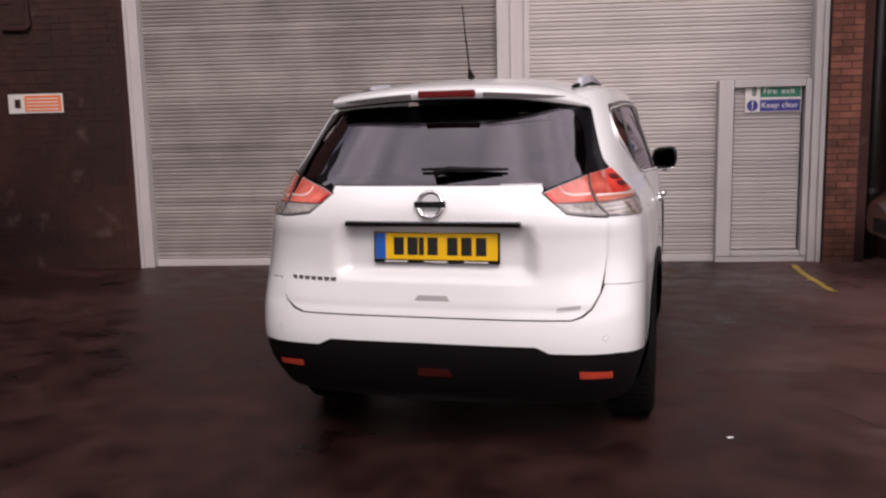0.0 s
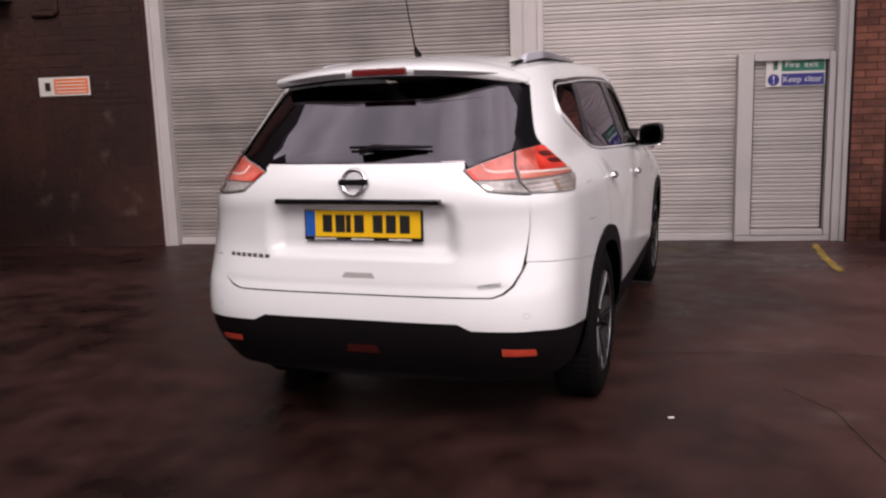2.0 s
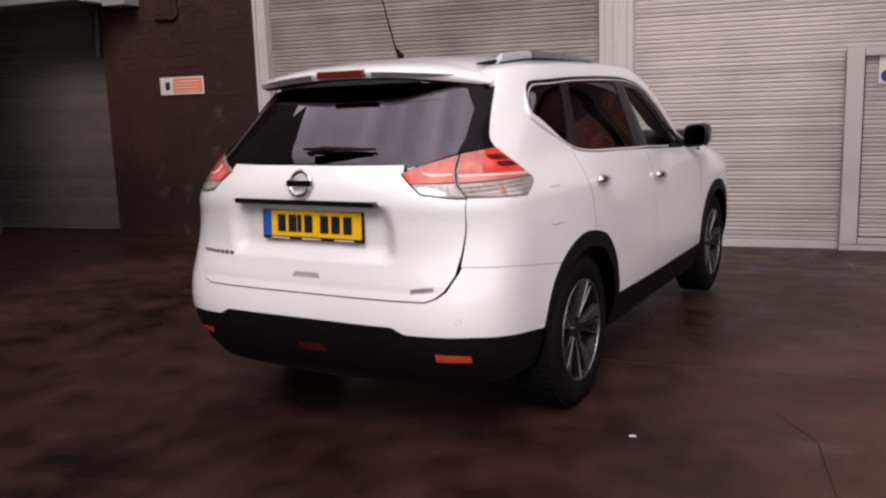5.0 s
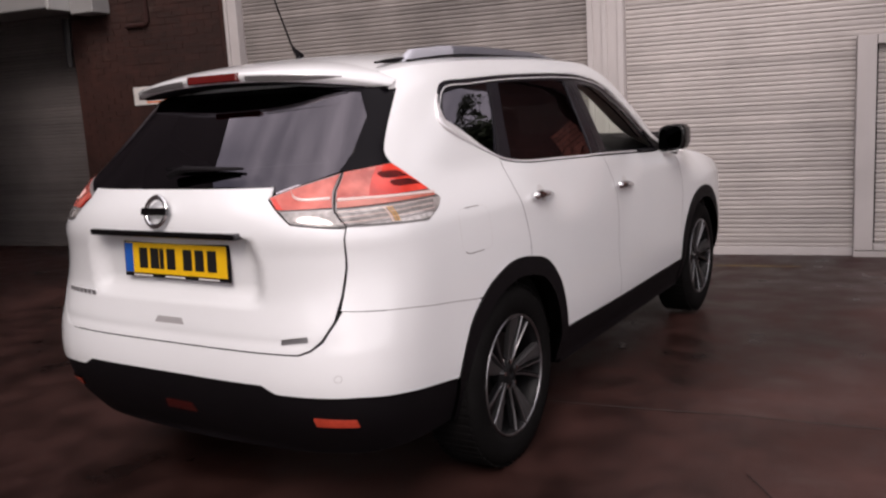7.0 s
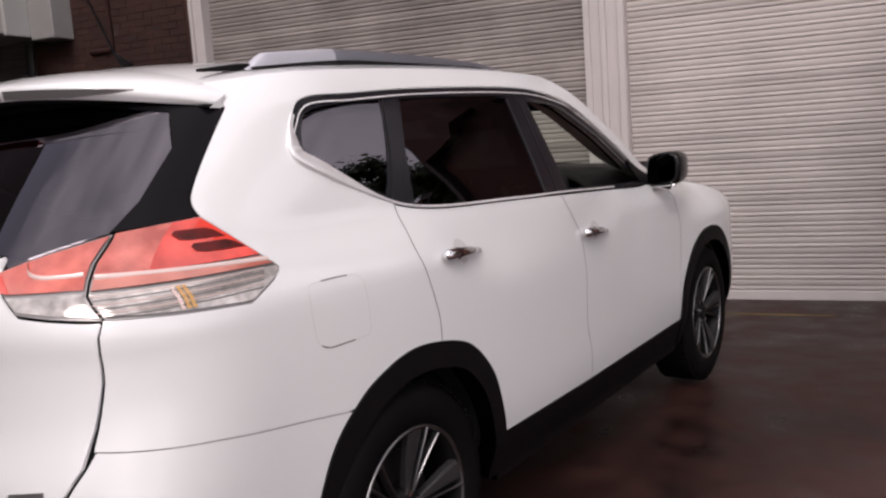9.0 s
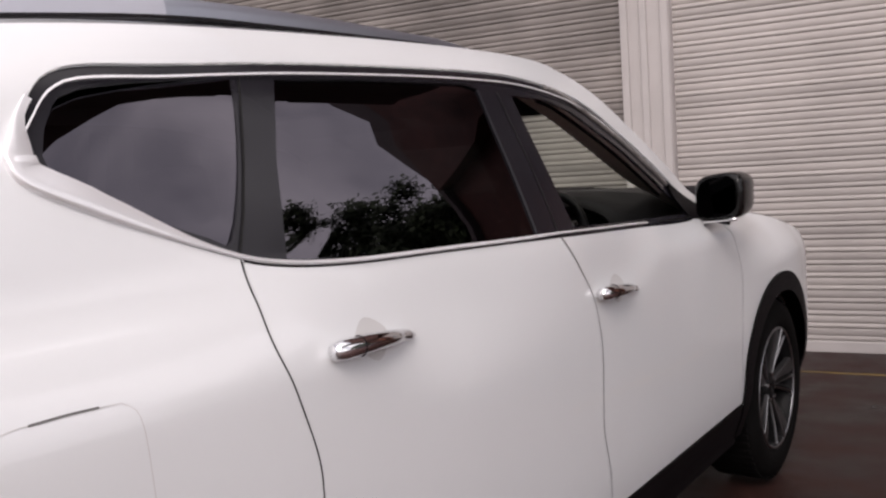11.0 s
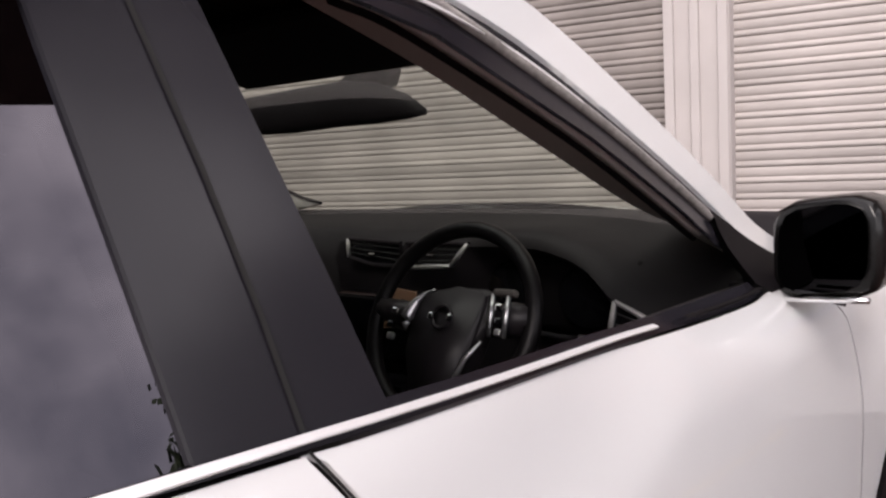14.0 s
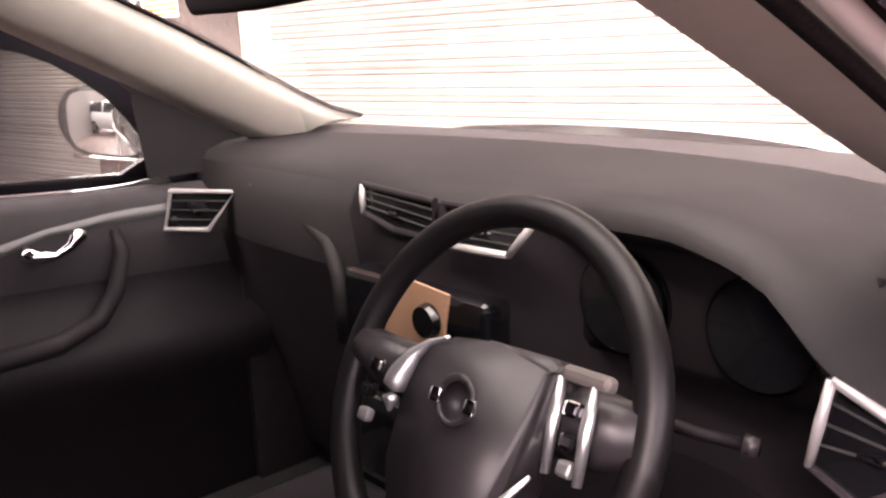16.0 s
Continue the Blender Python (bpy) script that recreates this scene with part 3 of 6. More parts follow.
def tree(x, y, h, r, seed):
    rnd = random.Random(seed)
    root = tagged(new("tree"), "tall leafy tree beyond the yard", "tree")
    root.location = (x, y, 0)
    bm = bmesh.new()
    tube(bm, [(0, 0, -0.3), (0.1, 0.05, h * 0.25), (0.05, 0.1, h * 0.5), (0.2, 0, h * 0.8)], [0.32, 0.26, 0.2, 0.08], 10)
    part("trunk", bm, mat("bark", (0.06, 0.045, 0.035), 0.9, vary=0.3), root, smooth=True)
    tips = []
    for k in range(18):
        a, el = rnd.uniform(0, 6.28), rnd.uniform(0.1, 1.2)
        z0 = h * rnd.uniform(0.16, 0.72)
        ln = r * rnd.uniform(0.5, 1.0)
        tip = (math.cos(a) * math.cos(el) * ln, math.sin(a) * math.cos(el) * ln, min(h * 0.98, z0 + math.sin(el) * ln))
        bm = bmesh.new()
        tube(bm, [(0.05, 0.05, z0), (tip[0] * 0.5, tip[1] * 0.5, (z0 + tip[2]) / 2 + 0.1), tip], [0.1, 0.06, 0.02], 6)
        part("limb", bm, bpy.data.materials["bark"], root, smooth=True)
        tips.append(tip)
    vs, fs = [], []
    for t in tips:
        for _ in range(rnd.randint(9, 14)):
            c = Vector(t) + Vector((rnd.gauss(0, r * 0.22), rnd.gauss(0, r * 0.22), rnd.gauss(0, h * 0.07)))
            for _ in range(420):
                p = c + Vector((rnd.gauss(0, 0.33), rnd.gauss(0, 0.33), rnd.gauss(0, 0.28)))
                u = Vector((rnd.gauss(0, 1), rnd.gauss(0, 1), rnd.gauss(0, 1))).normalized() * rnd.uniform(0.11, 0.20)
                w = u.orthogonal().normalized() * rnd.uniform(0.08, 0.13)
                o = len(vs)
                vs += [p - u, p + w, p + u, p - w]
                fs.append((o, o + 1, o + 2, o + 3))
    me = bpy.data.meshes.new("crown")
    me.from_pydata(vs, [], fs)
    me.materials.append(bpy.data.materials["foliage"])
    ob = new("crown", me)
    ob.parent = root
    tagged(ob, kind="stuff")


mat("foliage", (0.05, 0.075, 0.03), 0.7, vary=0.4, scale=2)
tree(20.5, 17.0, 12.5, 5.0, 1)
tree(22.0, 13.5, 10.5, 4.2, 2)
tree(17.5, 20.5, 8.6, 3.8, 4)


# ---------------------------------------------------------------- the car's outer surface
def tab(rows, v):
    """A soft curve through rows of (position, value)."""
    if v <= rows[0][0]:
        return rows[0][1]
    if v >= rows[-1][0]:
        return rows[-1][1]
    i = next(k for k in range(len(rows) - 1) if v <= rows[k + 1][0])
    (a, p), (b, q) = rows[i], rows[i + 1]
    m = (q - p) / (b - a)
    def slope(k):
        if k in (0, len(rows) - 1):
            return m
        return (rows[k + 1][1] - rows[k - 1][1]) / (rows[k + 1][0] - rows[k - 1][0])
    s0, s1, h = slope(i), slope(i + 1), b - a
    t = (v - a) / h
    return (2 * t ** 3 - 3 * t * t + 1) * p + (t ** 3 - 2 * t * t + t) * h * s0 + (3 * t * t - 2 * t ** 3) * q + (t ** 3 - t * t) * h * s1


def ease(a, b, v):
    k = min(1, max(0, (v - a) / (b - a)))
    return k * k * (3 - 2 * k)


REAR = [(.28, -2.16), (.36, -2.22), (.45, -2.265), (.55, -2.285), (.66, -2.275), (.74, -2.255), (.85, -2.245), (.97, -2.255), (1.06, -2.265),
        (1.13, -2.25), (1.2, -2.203), (1.31, -2.092), (1.42, -1.978), (1.53, -1.862), (1.62, -1.765), (1.70, -1.68)]
WIDE = [(.28, .85), (.4, .89), (.5, .903), (.65, .905), (.8, .902), (.93, .896), (1.05, .886), (1.13, .876), (1.18, .861), (1.3, .822),
        (1.42, .779), (1.53, .737), (1.60, .69), (1.66, .62)]
TAPER_LOW = [(-2.0, .935), (-1.75, .945), (-1.5, .968), (-1.2, .988), (-.8, 1), (.9, 1), (1.4, 1.0), (1.8, .975), (2.1, .89), (2.3, .65)]
TAPER_TOP = [(-2.0, .87), (-1.75, .875), (-1.4, .90), (-1.0, .94), (-.5, .985), (-.2, 1.0), (.2, .97), (.5, .93), (.8, .88), (1.1, .82)]
L0 = 1.2


def shape(z):
    j, k = ease(0.7, 1.0, z), ease(1.0, 1.3, z)
    return tab(REAR, z), 0.52 + 0.04 * j + 0.16 * k, 3.9 - 0.8 * ease(0.65, 1.0, z) - 0.2 * k, tab(WIDE, z)


def near(z):
    """The body's nearside stands a little fuller than its offside."""
    return 1.04 + 0.075 * ease(1.08, 1.24, z)


def taper(y, z):
    q = ease(-1.15, -.75, y) * (1 - ease(-.10, .30, y))
    k = ease(1.02 - .14 * q, 1.22 - .08 * q, z)
    roll = 0.14 * ease(0.86, 1.12, z) * ease(0.85, 1.5, y)
    return (tab(TAPER_LOW, y) * (1 - k) + tab(TAPER_TOP, y) * k) * (1 - roll)


def dent(x, z):
    """The hollow round the number plate and the tuck under the tailgate's crease."""
    x = abs(x)
    a = (1 - ease(0.36, 0.45, x + 0.25 * max(0, z - 0.95))) * ease(0.80, 0.87, z) * (1 - ease(1.040, 1.052, z))
    b = 0.006 * ease(0.70, 0.735, z) * (1 - ease(0.735, 0.85, z)) * (1 - ease(0.6, 0.8, x))
    return 0.046 * a - b


def lift(y, z):
    return 0.075 * ease(0.0, 0.45, y) * ease(1.15, 1.32, z)


def slide(y, z):
    """The nearside pillar stands a little further forward."""
    return 0.10 * ease(0.0, 0.40, y) * ease(1.10, 1.26, z)


def nl(x, z):
    """The x on the nearside that answers to x on the offside, out towards the corner."""
    return -x * (1 + (near(z) - 1) * ease(.50, .69, x))


def surf(s, z):
    ry, r, n, w = shape(z)
    if s < 0:
        psi = (1 + s / L0) * math.pi / 2
        sn, cs = math.sin(psi), max(0, math.cos(psi))
        rho = (abs(sn) ** n + cs ** n) ** (-1 / n)
        y = ry + r * (1 - cs * rho)
        x = w * taper(y, z) * sn * rho * (near(z) if sn < 0 else 1)
        if z < 1.1:
            y += dent(x, z)
        return Vector((x, y, z))
    y = ry + r + s
    return Vector((w * taper(y, z), y, z))


def side(y, z):
    """Sheet coordinates of a point of the car's right side."""
    ry, r, n, w = shape(z)
    d = y - ry - r
    if d >= 0:
        return (d, z)
    yh = min(1, -d / r)
    return ((math.atan2((1 - yh ** n) ** (1 / n), yh) / (math.pi / 2) - 1) * L0, z)


def rear(x, z):
    """Sheet coordinates of a point of the car's rear; x may be negative."""
    ry, r, n, w = shape(z)
    w *= near(z) if x < 0 else 1
    q, y = abs(x) / (w * 0.92), ry
    for _ in range(6):
        q = min(0.9999, q)
        yh = (1 - q ** n) ** (1 / n)
        y = ry + r * (1 - yh)
        q = abs(x) / (w * taper(y, z))
    q = min(0.9999, q)
    psi = math.atan2(q, (1 - q ** n) ** (1 / n))
    return ((math.copysign(psi, x) / (math.pi / 2) - 1) * L0, z)


def normal_at(s, z):
    e = 0.004
    a = surf(s + e, z) - surf(s - e, z)
    b = surf(s, z + e) - surf(s, z - e)
    return a.cross(b).normalized()


def curve(pts, n=6):
    """Points through which a soft curve runs (open Catmull-Rom)."""
    out, p = [], [Vector((*a, 0)) for a in pts]
    p = [2 * p[0] - p[1]] + p + [2 * p[-1] - p[-2]]
    for i in range(1, len(p) - 2):
        for k in range(n):
            t = k / n
            a, b, c, d = p[i - 1:i + 3]
            v = 0.5 * ((2 * b) + (c - a) * t + (2 * a - 5 * b + 4 * c - d) * t * t + (3 * b - a - 3 * c + d) * t ** 3)
            out.append((v.x, v.y))
    out.append((p[-2].x, p[-2].y))
    return out


def dense(pts, step=0.03):
    out = []
    for (a, b), (c, d) in zip(pts, pts[1:]):
        n = max(1, int(math.hypot(c - a, d - b) / step))
        out += [(a + (c - a) * k / n, b + (d - b) * k / n) for k in range(n)]
    return out + [pts[-1]]


def inside(poly, x, y):
    c, n = False, len(poly)
    for i in range(n):
        (a, b), (d, e) = poly[i], poly[i - 1]
        if (b > y) != (e > y) and x < (d - a) * (y - b) / (e - b) + a:
            c = not c
    return c


def inset(loop, d):
    """The loop moved inwards by d."""
    n = len(loop)
    area = sum(loop[i - 1][0] * loop[i][1] - loop[i][0] * loop[i - 1][1] for i in range(n))
    sg = 1 if area > 0 else -1
    out = []
    for i in range(n):
        (a, b), (c, e) = loop[i - 1], loop[(i + 1) % n]
        dx, dy = c - a, e - b
        ln = math.hypot(dx, dy) or 1
        out.append((loop[i][0] - sg * dy / ln * d, loop[i][1] + sg * dx / ln * d))
    return out


from mathutils.geometry import delaunay_2d_cdt


def sheet(loop, step=0.035, holes=(), gap=0.0):
    """Points and triangles that fill a loop of sheet coordinates."""
    clean = [p for i, p in enumerate(loop) if math.hypot(p[0] - loop[i - 1][0], p[1] - loop[i - 1][1]) > 0.0015]
    if gap:
        clean = inset(clean, gap)
    pts = [Vector(p) for p in clean]
    edges = [(i, (i + 1) % len(clean)) for i in range(len(clean))]
    for h in holes:
        o = len(pts)
        pts += [Vector(p) for p in h]
        edges += [(o + i, o + (i + 1) % len(h)) for i in range(len(h))]
    s0, s1 = min(p[0] for p in clean), max(p[0] for p in clean)
    z0, z1 = min(p[1] for p in clean), max(p[1] for p in clean)
    tight = inset(clean, step * 0.35)
    nz = int((z1 - z0) / step)
    for j in range(1, nz + 1):
        z = z0 + (z1 - z0) * j / (nz + 1)
        ns = int((s1 - s0) / step)
        for i in range(1, ns + 1):
            s = s0 + (s1 - s0) * (i + 0.5 * (j % 2)) / (ns + 1)
            if inside(tight, s, z) and not any(inside(h, s, z) for h in holes):
                pts.append(Vector((s, z)))
    vs, _, fs, *_ = delaunay_2d_cdt(pts, edges, [], 0, 1e-5)
    vs = [(v.x, v.y) for v in vs]
    tris = []
    for f in fs:
        cx, cz = sum(vs[i][0] for i in f) / 3, sum(vs[i][1] for i in f) / 3
        if inside(clean, cx, cz) and not any(inside(h, cx, cz) for h in holes):
            a, b, c = [vs[i] for i in f]
            up = (b[0] - a[0]) * (c[1] - a[1]) - (c[0] - a[0]) * (b[1] - a[1]) > 0
            tris.append(f if up else f[::-1])
    return vs, tris, clean


def panel(name, loop, material, parent, off=0.0, gap=0.0025, step=0.035, flange=0.012, holes=(), mirror=False, label="", fn=None):
    """A piece of the car's skin: the loop filled on the surface, with its edges turned in."""
    loop = dense(loop + loop[:1], min(step, 0.03))[:-1]
    vs, tris, rim = sheet(loop, step, holes, gap)
    sg = -1 if mirror else 1
    pos, nor = [], []
    for s, z in vs:
        n = normal_at(s, z)
        p = surf(s, z) + n * (off + (fn(s, z) if fn else 0))
        if fn:
            at = lambda a, b: surf(a, b) + n * fn(a, b)
            n = (at(s + .004, z) - at(s - .004, z)).cross(at(s, z + .004) - at(s, z - .004)).normalized()
        pos.append((p.x * (-near(z) if mirror else 1), p.y + (slide(p.y, z) if mirror else 0), p.z + (lift(p.y, z) if mirror else 0)))
        nor.append((n.x * sg, n.y, n.z))
    faces = [tuple(f) if not mirror else tuple(f[::-1]) for f in tris]
    if flange:
        for lp in (rim, *holes):
            o, m = len(pos), len(lp)
            for s, z in lp:
                n = normal_at(s, z)
                p = surf(s, z) + n * off
                q = p - n * flange
                k = -near(z) if mirror else 1
                up = lift(p.y, z) if mirror else 0
                fw = slide(p.y, z) if mirror else 0
                pos += [(p.x * k, p.y + fw, p.z + up), (q.x * k, q.y + fw, q.z + up)]
                nor += [(n.x * sg, n.y, n.z)] * 2
            for i in range(m):
                j = (i + 1) % m
                f = (o + 2 * i, o + 2 * i + 1, o + 2 * j + 1, o + 2 * j)
                faces.append(f if not mirror else f[::-1])
    me = bpy.data.meshes.new(name)
    me.from_pydata(pos, [], faces)
    me.materials.append(material)
    for f in me.polygons:
        f.use_smooth = True
    me.update()
    me.normals_split_custom_set_from_vertices([Vector(n) for n in nor])
    ob = new(name, me)
    ob.parent = parent
    if label:
        tagged(ob, label)
    return ob


def patch(name, rings, material, parent, label=""):
    bm = strip(bmesh.new(), rings)
    bmesh.ops.recalc_face_normals(bm, faces=bm.faces)
    return part(name, bm, material, parent, label, smooth=True)


def clip(loop, z, above):
    """The piece of a loop above or below a height."""
    out = []
    for i in range(len(loop)):
        a, b = loop[i - 1], loop[i]
        ia, ib = (a[1] > z) == above, (b[1] > z) == above
        if ia != ib:
            k = (z - a[1]) / (b[1] - a[1])
            out.append((a[0] + (b[0] - a[0]) * k, z))
        if ib:
            out.append(b)
    return out


car = tagged(new("car"), "pearl-white family SUV with dark rear windows, parked on wet tarmac", "car")
S = lambda pts: [side(*p) for p in pts]
R = lambda pts: [rear(*p) for p in pts]

DLO_TOP = curve([(-1.509, 1.393), (-1.463, 1.467), (-1.393, 1.528), (-1.22, 1.54), (-.93, 1.555), (-.48, 1.560), (-.18, 1.545), (.1, 1.487), (.4, 1.350), (.66, 1.221), (.77, 1.156)])
DLO_BOT = curve([(.77, 1.156), (.60, 1.114), (.15, 1.134), (-.3, 1.156), (-.65, 1.170), (-.96, 1.181), (-1.13, 1.200), (-1.235, 1.233), (-1.347, 1.281), (-1.488, 1.350), (-1.509, 1.393)])
ARCH_R = curve([(-1.705, .464), (-1.66, .57), (-1.61, .654), (-1.54, .72), (-1.45, .775), (-1.31, .817), (-1.165, .81), (-1.03, .768), (-.925, .66), (-.88, .535), (-.86, .44)])
ARCH_F = curve([(.90, .425), (.935, .58), (1.06, .72), (1.21, .80), (1.38, .825), (1.55, .80), (1.69, .72), (1.80, .60), (1.85, .44)])
ROOF_EDGE = curve([(.95, 1.12), (.8, 1.212), (.6, 1.319), (.4, 1.421), (.2, 1.519), (.05, 1.577), (-.1, 1.609), (-.5, 1.622), (-1, 1.617), (-1.4, 1.60), (-1.62, 1.575)])
RGAP = curve([(-1.16, .815), (-1.160, .89), (-1.183, .99), (-1.205, 1.08), (-1.199, 1.155), (-1.193, 1.217)])
FGAP = curve([(-.17, .43), (-.175, .535), (-.200, .65), (-.192, .75), (-.178, .86), (-.192, .985), (-.248, 1.08), (-.30, 1.156)])
HGAP = curve([(.885, .43), (.885, .6), (.91, .75), (.93, .85), (.925, .93), (.89, 1.02), (.84, 1.09), (.80, 1.128)])
WING = curve([(.95, 1.12), (1.3, 1.085), (1.7, 1.02), (2.0, .93), (2.2, .82), (2.29, .70)])
D_EDGE = curve([(-1.612, 1.512), (-1.72, 1.40), (-1.79, 1.322), (-1.813, 1.285), (-1.812, 1.255)])
LAMP_OUT = [(-1.812, 1.254), (-1.75, 1.19), (-1.685, 1.12), (-1.72, 1.092), (-1.806, 1.053), (-1.96, 1.060)]
SEAM = [(.704, 1.069), (.706, .94), (.698, .85), (.694, .805)]


def idx(c, y):
    return min(range(len(c)), key=lambda i: abs(c[i][0] - y))


LAMPS = {}
for mir in (False, True):
    # quarter panel with the cant rail and windscreen pillar in one
    k = idx(DLO_BOT, -1.205)
    top = [p for p in ARCH_R if p[0] > -1.535 and p[0] <= -1.172]
    loop = S(dense(D_EDGE)) + S(dense(LAMP_OUT)[1:]) + R(dense(SEAM)) + S(dense([(-2.05, .793), (-1.95, .782), (-1.836, .765), (-1.66, .742), (-1.56, .728)])) \
        + S(top) + S(RGAP) + S(DLO_BOT[k:]) + S(DLO_TOP) + S(dense([(.80, 1.128), (.88, 1.112)])) + S(ROOF_EDGE)
    panel("quarter_panel", loop, PAINT, car, mirror=mir, step=0.03, gap=0.0)
    # doors
    a, b = idx(DLO_BOT, -.297), idx(DLO_BOT, -1.20)
    arch = [p for p in ARCH_R if p[0] >= -1.17]
    loop = S(FGAP) + S(DLO_BOT[a:b + 1]) + S(RGAP[::-1]) + S(arch) + S(dense([(-.86, .44), (-.18, .43)]))
    panel("rear_door", loop, PAINT, car, mirror=mir, step=0.03, label="white rear door")
    loop = S(HGAP) + S([p for p in DLO_BOT if -.297 < p[0] < .79]) + S(FGAP[::-1]) + S(dense([(-.18, .43), (.885, .43)]))
    panel("front_door", loop, PAINT, car, mirror=mir, step=0.03, label="white front door, its window wound down" if not mir else "white front door")
    loop = S(WING) + S(dense([(2.29, .70), (2.29, .44), (1.85, .44)])) + S(ARCH_F[::-1]) + S(HGAP) + S([(.88, 1.112)])
    panel("front_wing", loop, PAINT, car, mirror=mir, step=0.035, gap=0.0012)
    # black surround of the side windows, with holes for the panes
    q_hole = S(curve([(-1.455, 1.40), (-1.43, 1.455), (-1.37, 1.50), (-1.13, 1.520), (-1.105, 1.505), (-1.14, 1.37), (-1.195, 1.250), (-1.235, 1.258), (-1.35, 1.308), (-1.44, 1.352), (-1.455, 1.40)], 3)[:-1])
    r_hole = S(dense([(-1.005, 1.522), (-.80, 1.528), (-.46, 1.529), (-.41, 1.517), (-.395, 1.35), (-.378, 1.170), (-.60, 1.178), (-.95, 1.190), (-1.10, 1.207), (-1.06, 1.37), (-1.005, 1.522)], 0.06)[:-1])
    f_hole = S(dense([(-.286, 1.505), (-.12, 1.495), (0, 1.468), (.26, 1.36), (.50, 1.245), (.64, 1.17), (.60, 1.136), (.15, 1.154), (-.215, 1.172), (-.25, 1.33), (-.286, 1.505)], 0.05)[:-1])
    panel("window_surround", S(DLO_TOP) + S(DLO_BOT), PILLAR, car, off=-0.006, gap=0.001, holes=(q_hole, r_hole, f_hole), mirror=mir, step=0.04, flange=0.006)
    for nm, h, g in (("quarter_glass", q_hole, PRIV), ("rear_door_glass", r_hole, PRIV), ("front_door_glass", f_hole, CLEAR)):
        if g == CLEAR and not mir:
            continue
        tuck = (lambda s, z: 0.07 * (surf(s, z).y + 1.18)) if nm == "quarter_glass" else None
        p = panel(nm, inset(h, -0.006), g, car, off=-0.012, gap=0, mirror=mir, step=0.05, flange=0, fn=tuck)
        p.visible_shadow = g == PRIV
    # bright strips along the belt and over the windows
    sg = -1 if mir else 1
    rear_up = [p for p in DLO_TOP if p[0] < -1.452][1:]
    for nm, line, w, d in (("belt_strip", [p for p in DLO_BOT if p[0] < .31] + rear_up, 0.0062, 0.007), ("belt_seal", [p for p in DLO_BOT if .29 < p[0] < .62], 0.0055, 0.006), ("top_strip", [p for p in DLO_TOP if p[0] < .3], 0.003, 0.002)):
        bm = bmesh.new()
        rings = []
        for i, (y, z) in enumerate(line):
            zz = z + (-0.022 if nm == "top_strip" else 0.0035 + 0.0042 * ease(-.50, -.25, y))
            sc = side(y + (0.003 if y < -1.4 else 0), zz)
            n = normal_at(*sc)
            p = surf(*sc)
            if nm != "top_strip":
                (ya, za), (yb, zb) = line[max(i - 1, 0)], line[min(i + 1, len(line) - 1)]
                up = Vector((0, za - zb, yb - ya)) * -1
                up = (up - n * n.dot(up)).normalized()
                wide = w * (1 - 0.22 * ease(-.48, -.25, y))
                full = w * 2.6 * ease(-1.20, -1.47, y) * (1 - ease(1.385, 1.465, z))
                lo, hi = -wide * (0.4 + 0.6 * ease(-1.25, -1.42, y)), wide + 2 * full
                d = 0.007 + 0.004 * ease(-1.3, -1.47, y) - 0.008 * ease(1.40, 1.465, z)
            else:
                up = Vector((0, 0, 1)) - n * n.z
                lo, hi = -w, w
            ring = [p + up * (lo + (hi - lo) * a) + n * o for a, o in ((0, 0.0), (0, d * 0.75), (0.15, d), (0.4, d * 0.85), (0.8, d * 0.4), (1, 0.001))]
            rings.append([(v.x * (sg if sg > 0 else -near(v.z)), v.y, v.z) for v in ring])
        strip(bm, rings)
        part(nm, bm, PLASTIC if nm == "belt_seal" else BRIGHT, car, "black rubber belt seal" if nm == "belt_seal" else "bright chrome strip", smooth=True)
    # wheel arch lips and the sill
    for nm, arc, c in (("rear_arch_lip", ARCH_R, -1.29), ("front_arch_lip", ARCH_F, 1.38)):
        inner = [(c + (y - c) * 0.875, 0.36 + (z - 0.36) * 0.875 - 0.012) for y, z in arc]
        arc = [(c + (y - c) * 1.02, z + 0.006) for y, z in arc]
        loop = S(dense([(arc[0][0], .30)] + arc[:1])) + S(arc) + S(dense(arc[-1:] + [(arc[-1][0], .30), (inner[-1][0], .30)])) + S(inner[::-1]) + S([(inner[0][0], .30)])
        panel(nm, loop, PLASTIC, car, off=0.008, gap=0, mirror=mir, step=0.05, flange=0.06, label="black plastic wheel arch trim")
    loop = S(dense([(-.86, .435), (.90, .425), (.92, .27), (-.85, .27), (-.86, .435)])[:-1])
    panel("sill_trim", loop, PLASTIC, car, off=0.004, gap=0, mirror=mir, step=0.06, flange=0.05)
    # inner skins behind the gaps
    loop = S(dense([(-2.05, .47), (-1.72, .47)])) + S(ARCH_R) + S(dense([(-.86, .44), (.90, .425)])) + S(ARCH_F) + S(dense([(1.85, .44), (2.2, .44), (2.2, .72), (1.9, .86), (1.2, .96), (.80, 1.05)])) + S([p for p in DLO_BOT if p[0] < .7]) + S(dense([(-1.485, 1.38), (-1.66, 1.25), (-1.68, 1.10), (-2.05, 1.05)]))
    panel("inner_skin", loop, SHELL, car, off=-0.024, gap=0.01, mirror=mir, step=0.09, flange=0)
    # tail lamp outer half
    lo = S(dense(LAMP_OUT, 0.02)) + R(dense([(.706, 1.070), (.66, 1.12), (.628, 1.18), (.612, 1.238)], 0.02)) + S([(-1.90, 1.247)])
    lamp = panel("tail_lamp", lo, LAMPB, car, off=-0.002, gap=0.001, mirror=mir, step=0.04, label="red and clear tail lamp")
    LAMPS[mir] = lamp
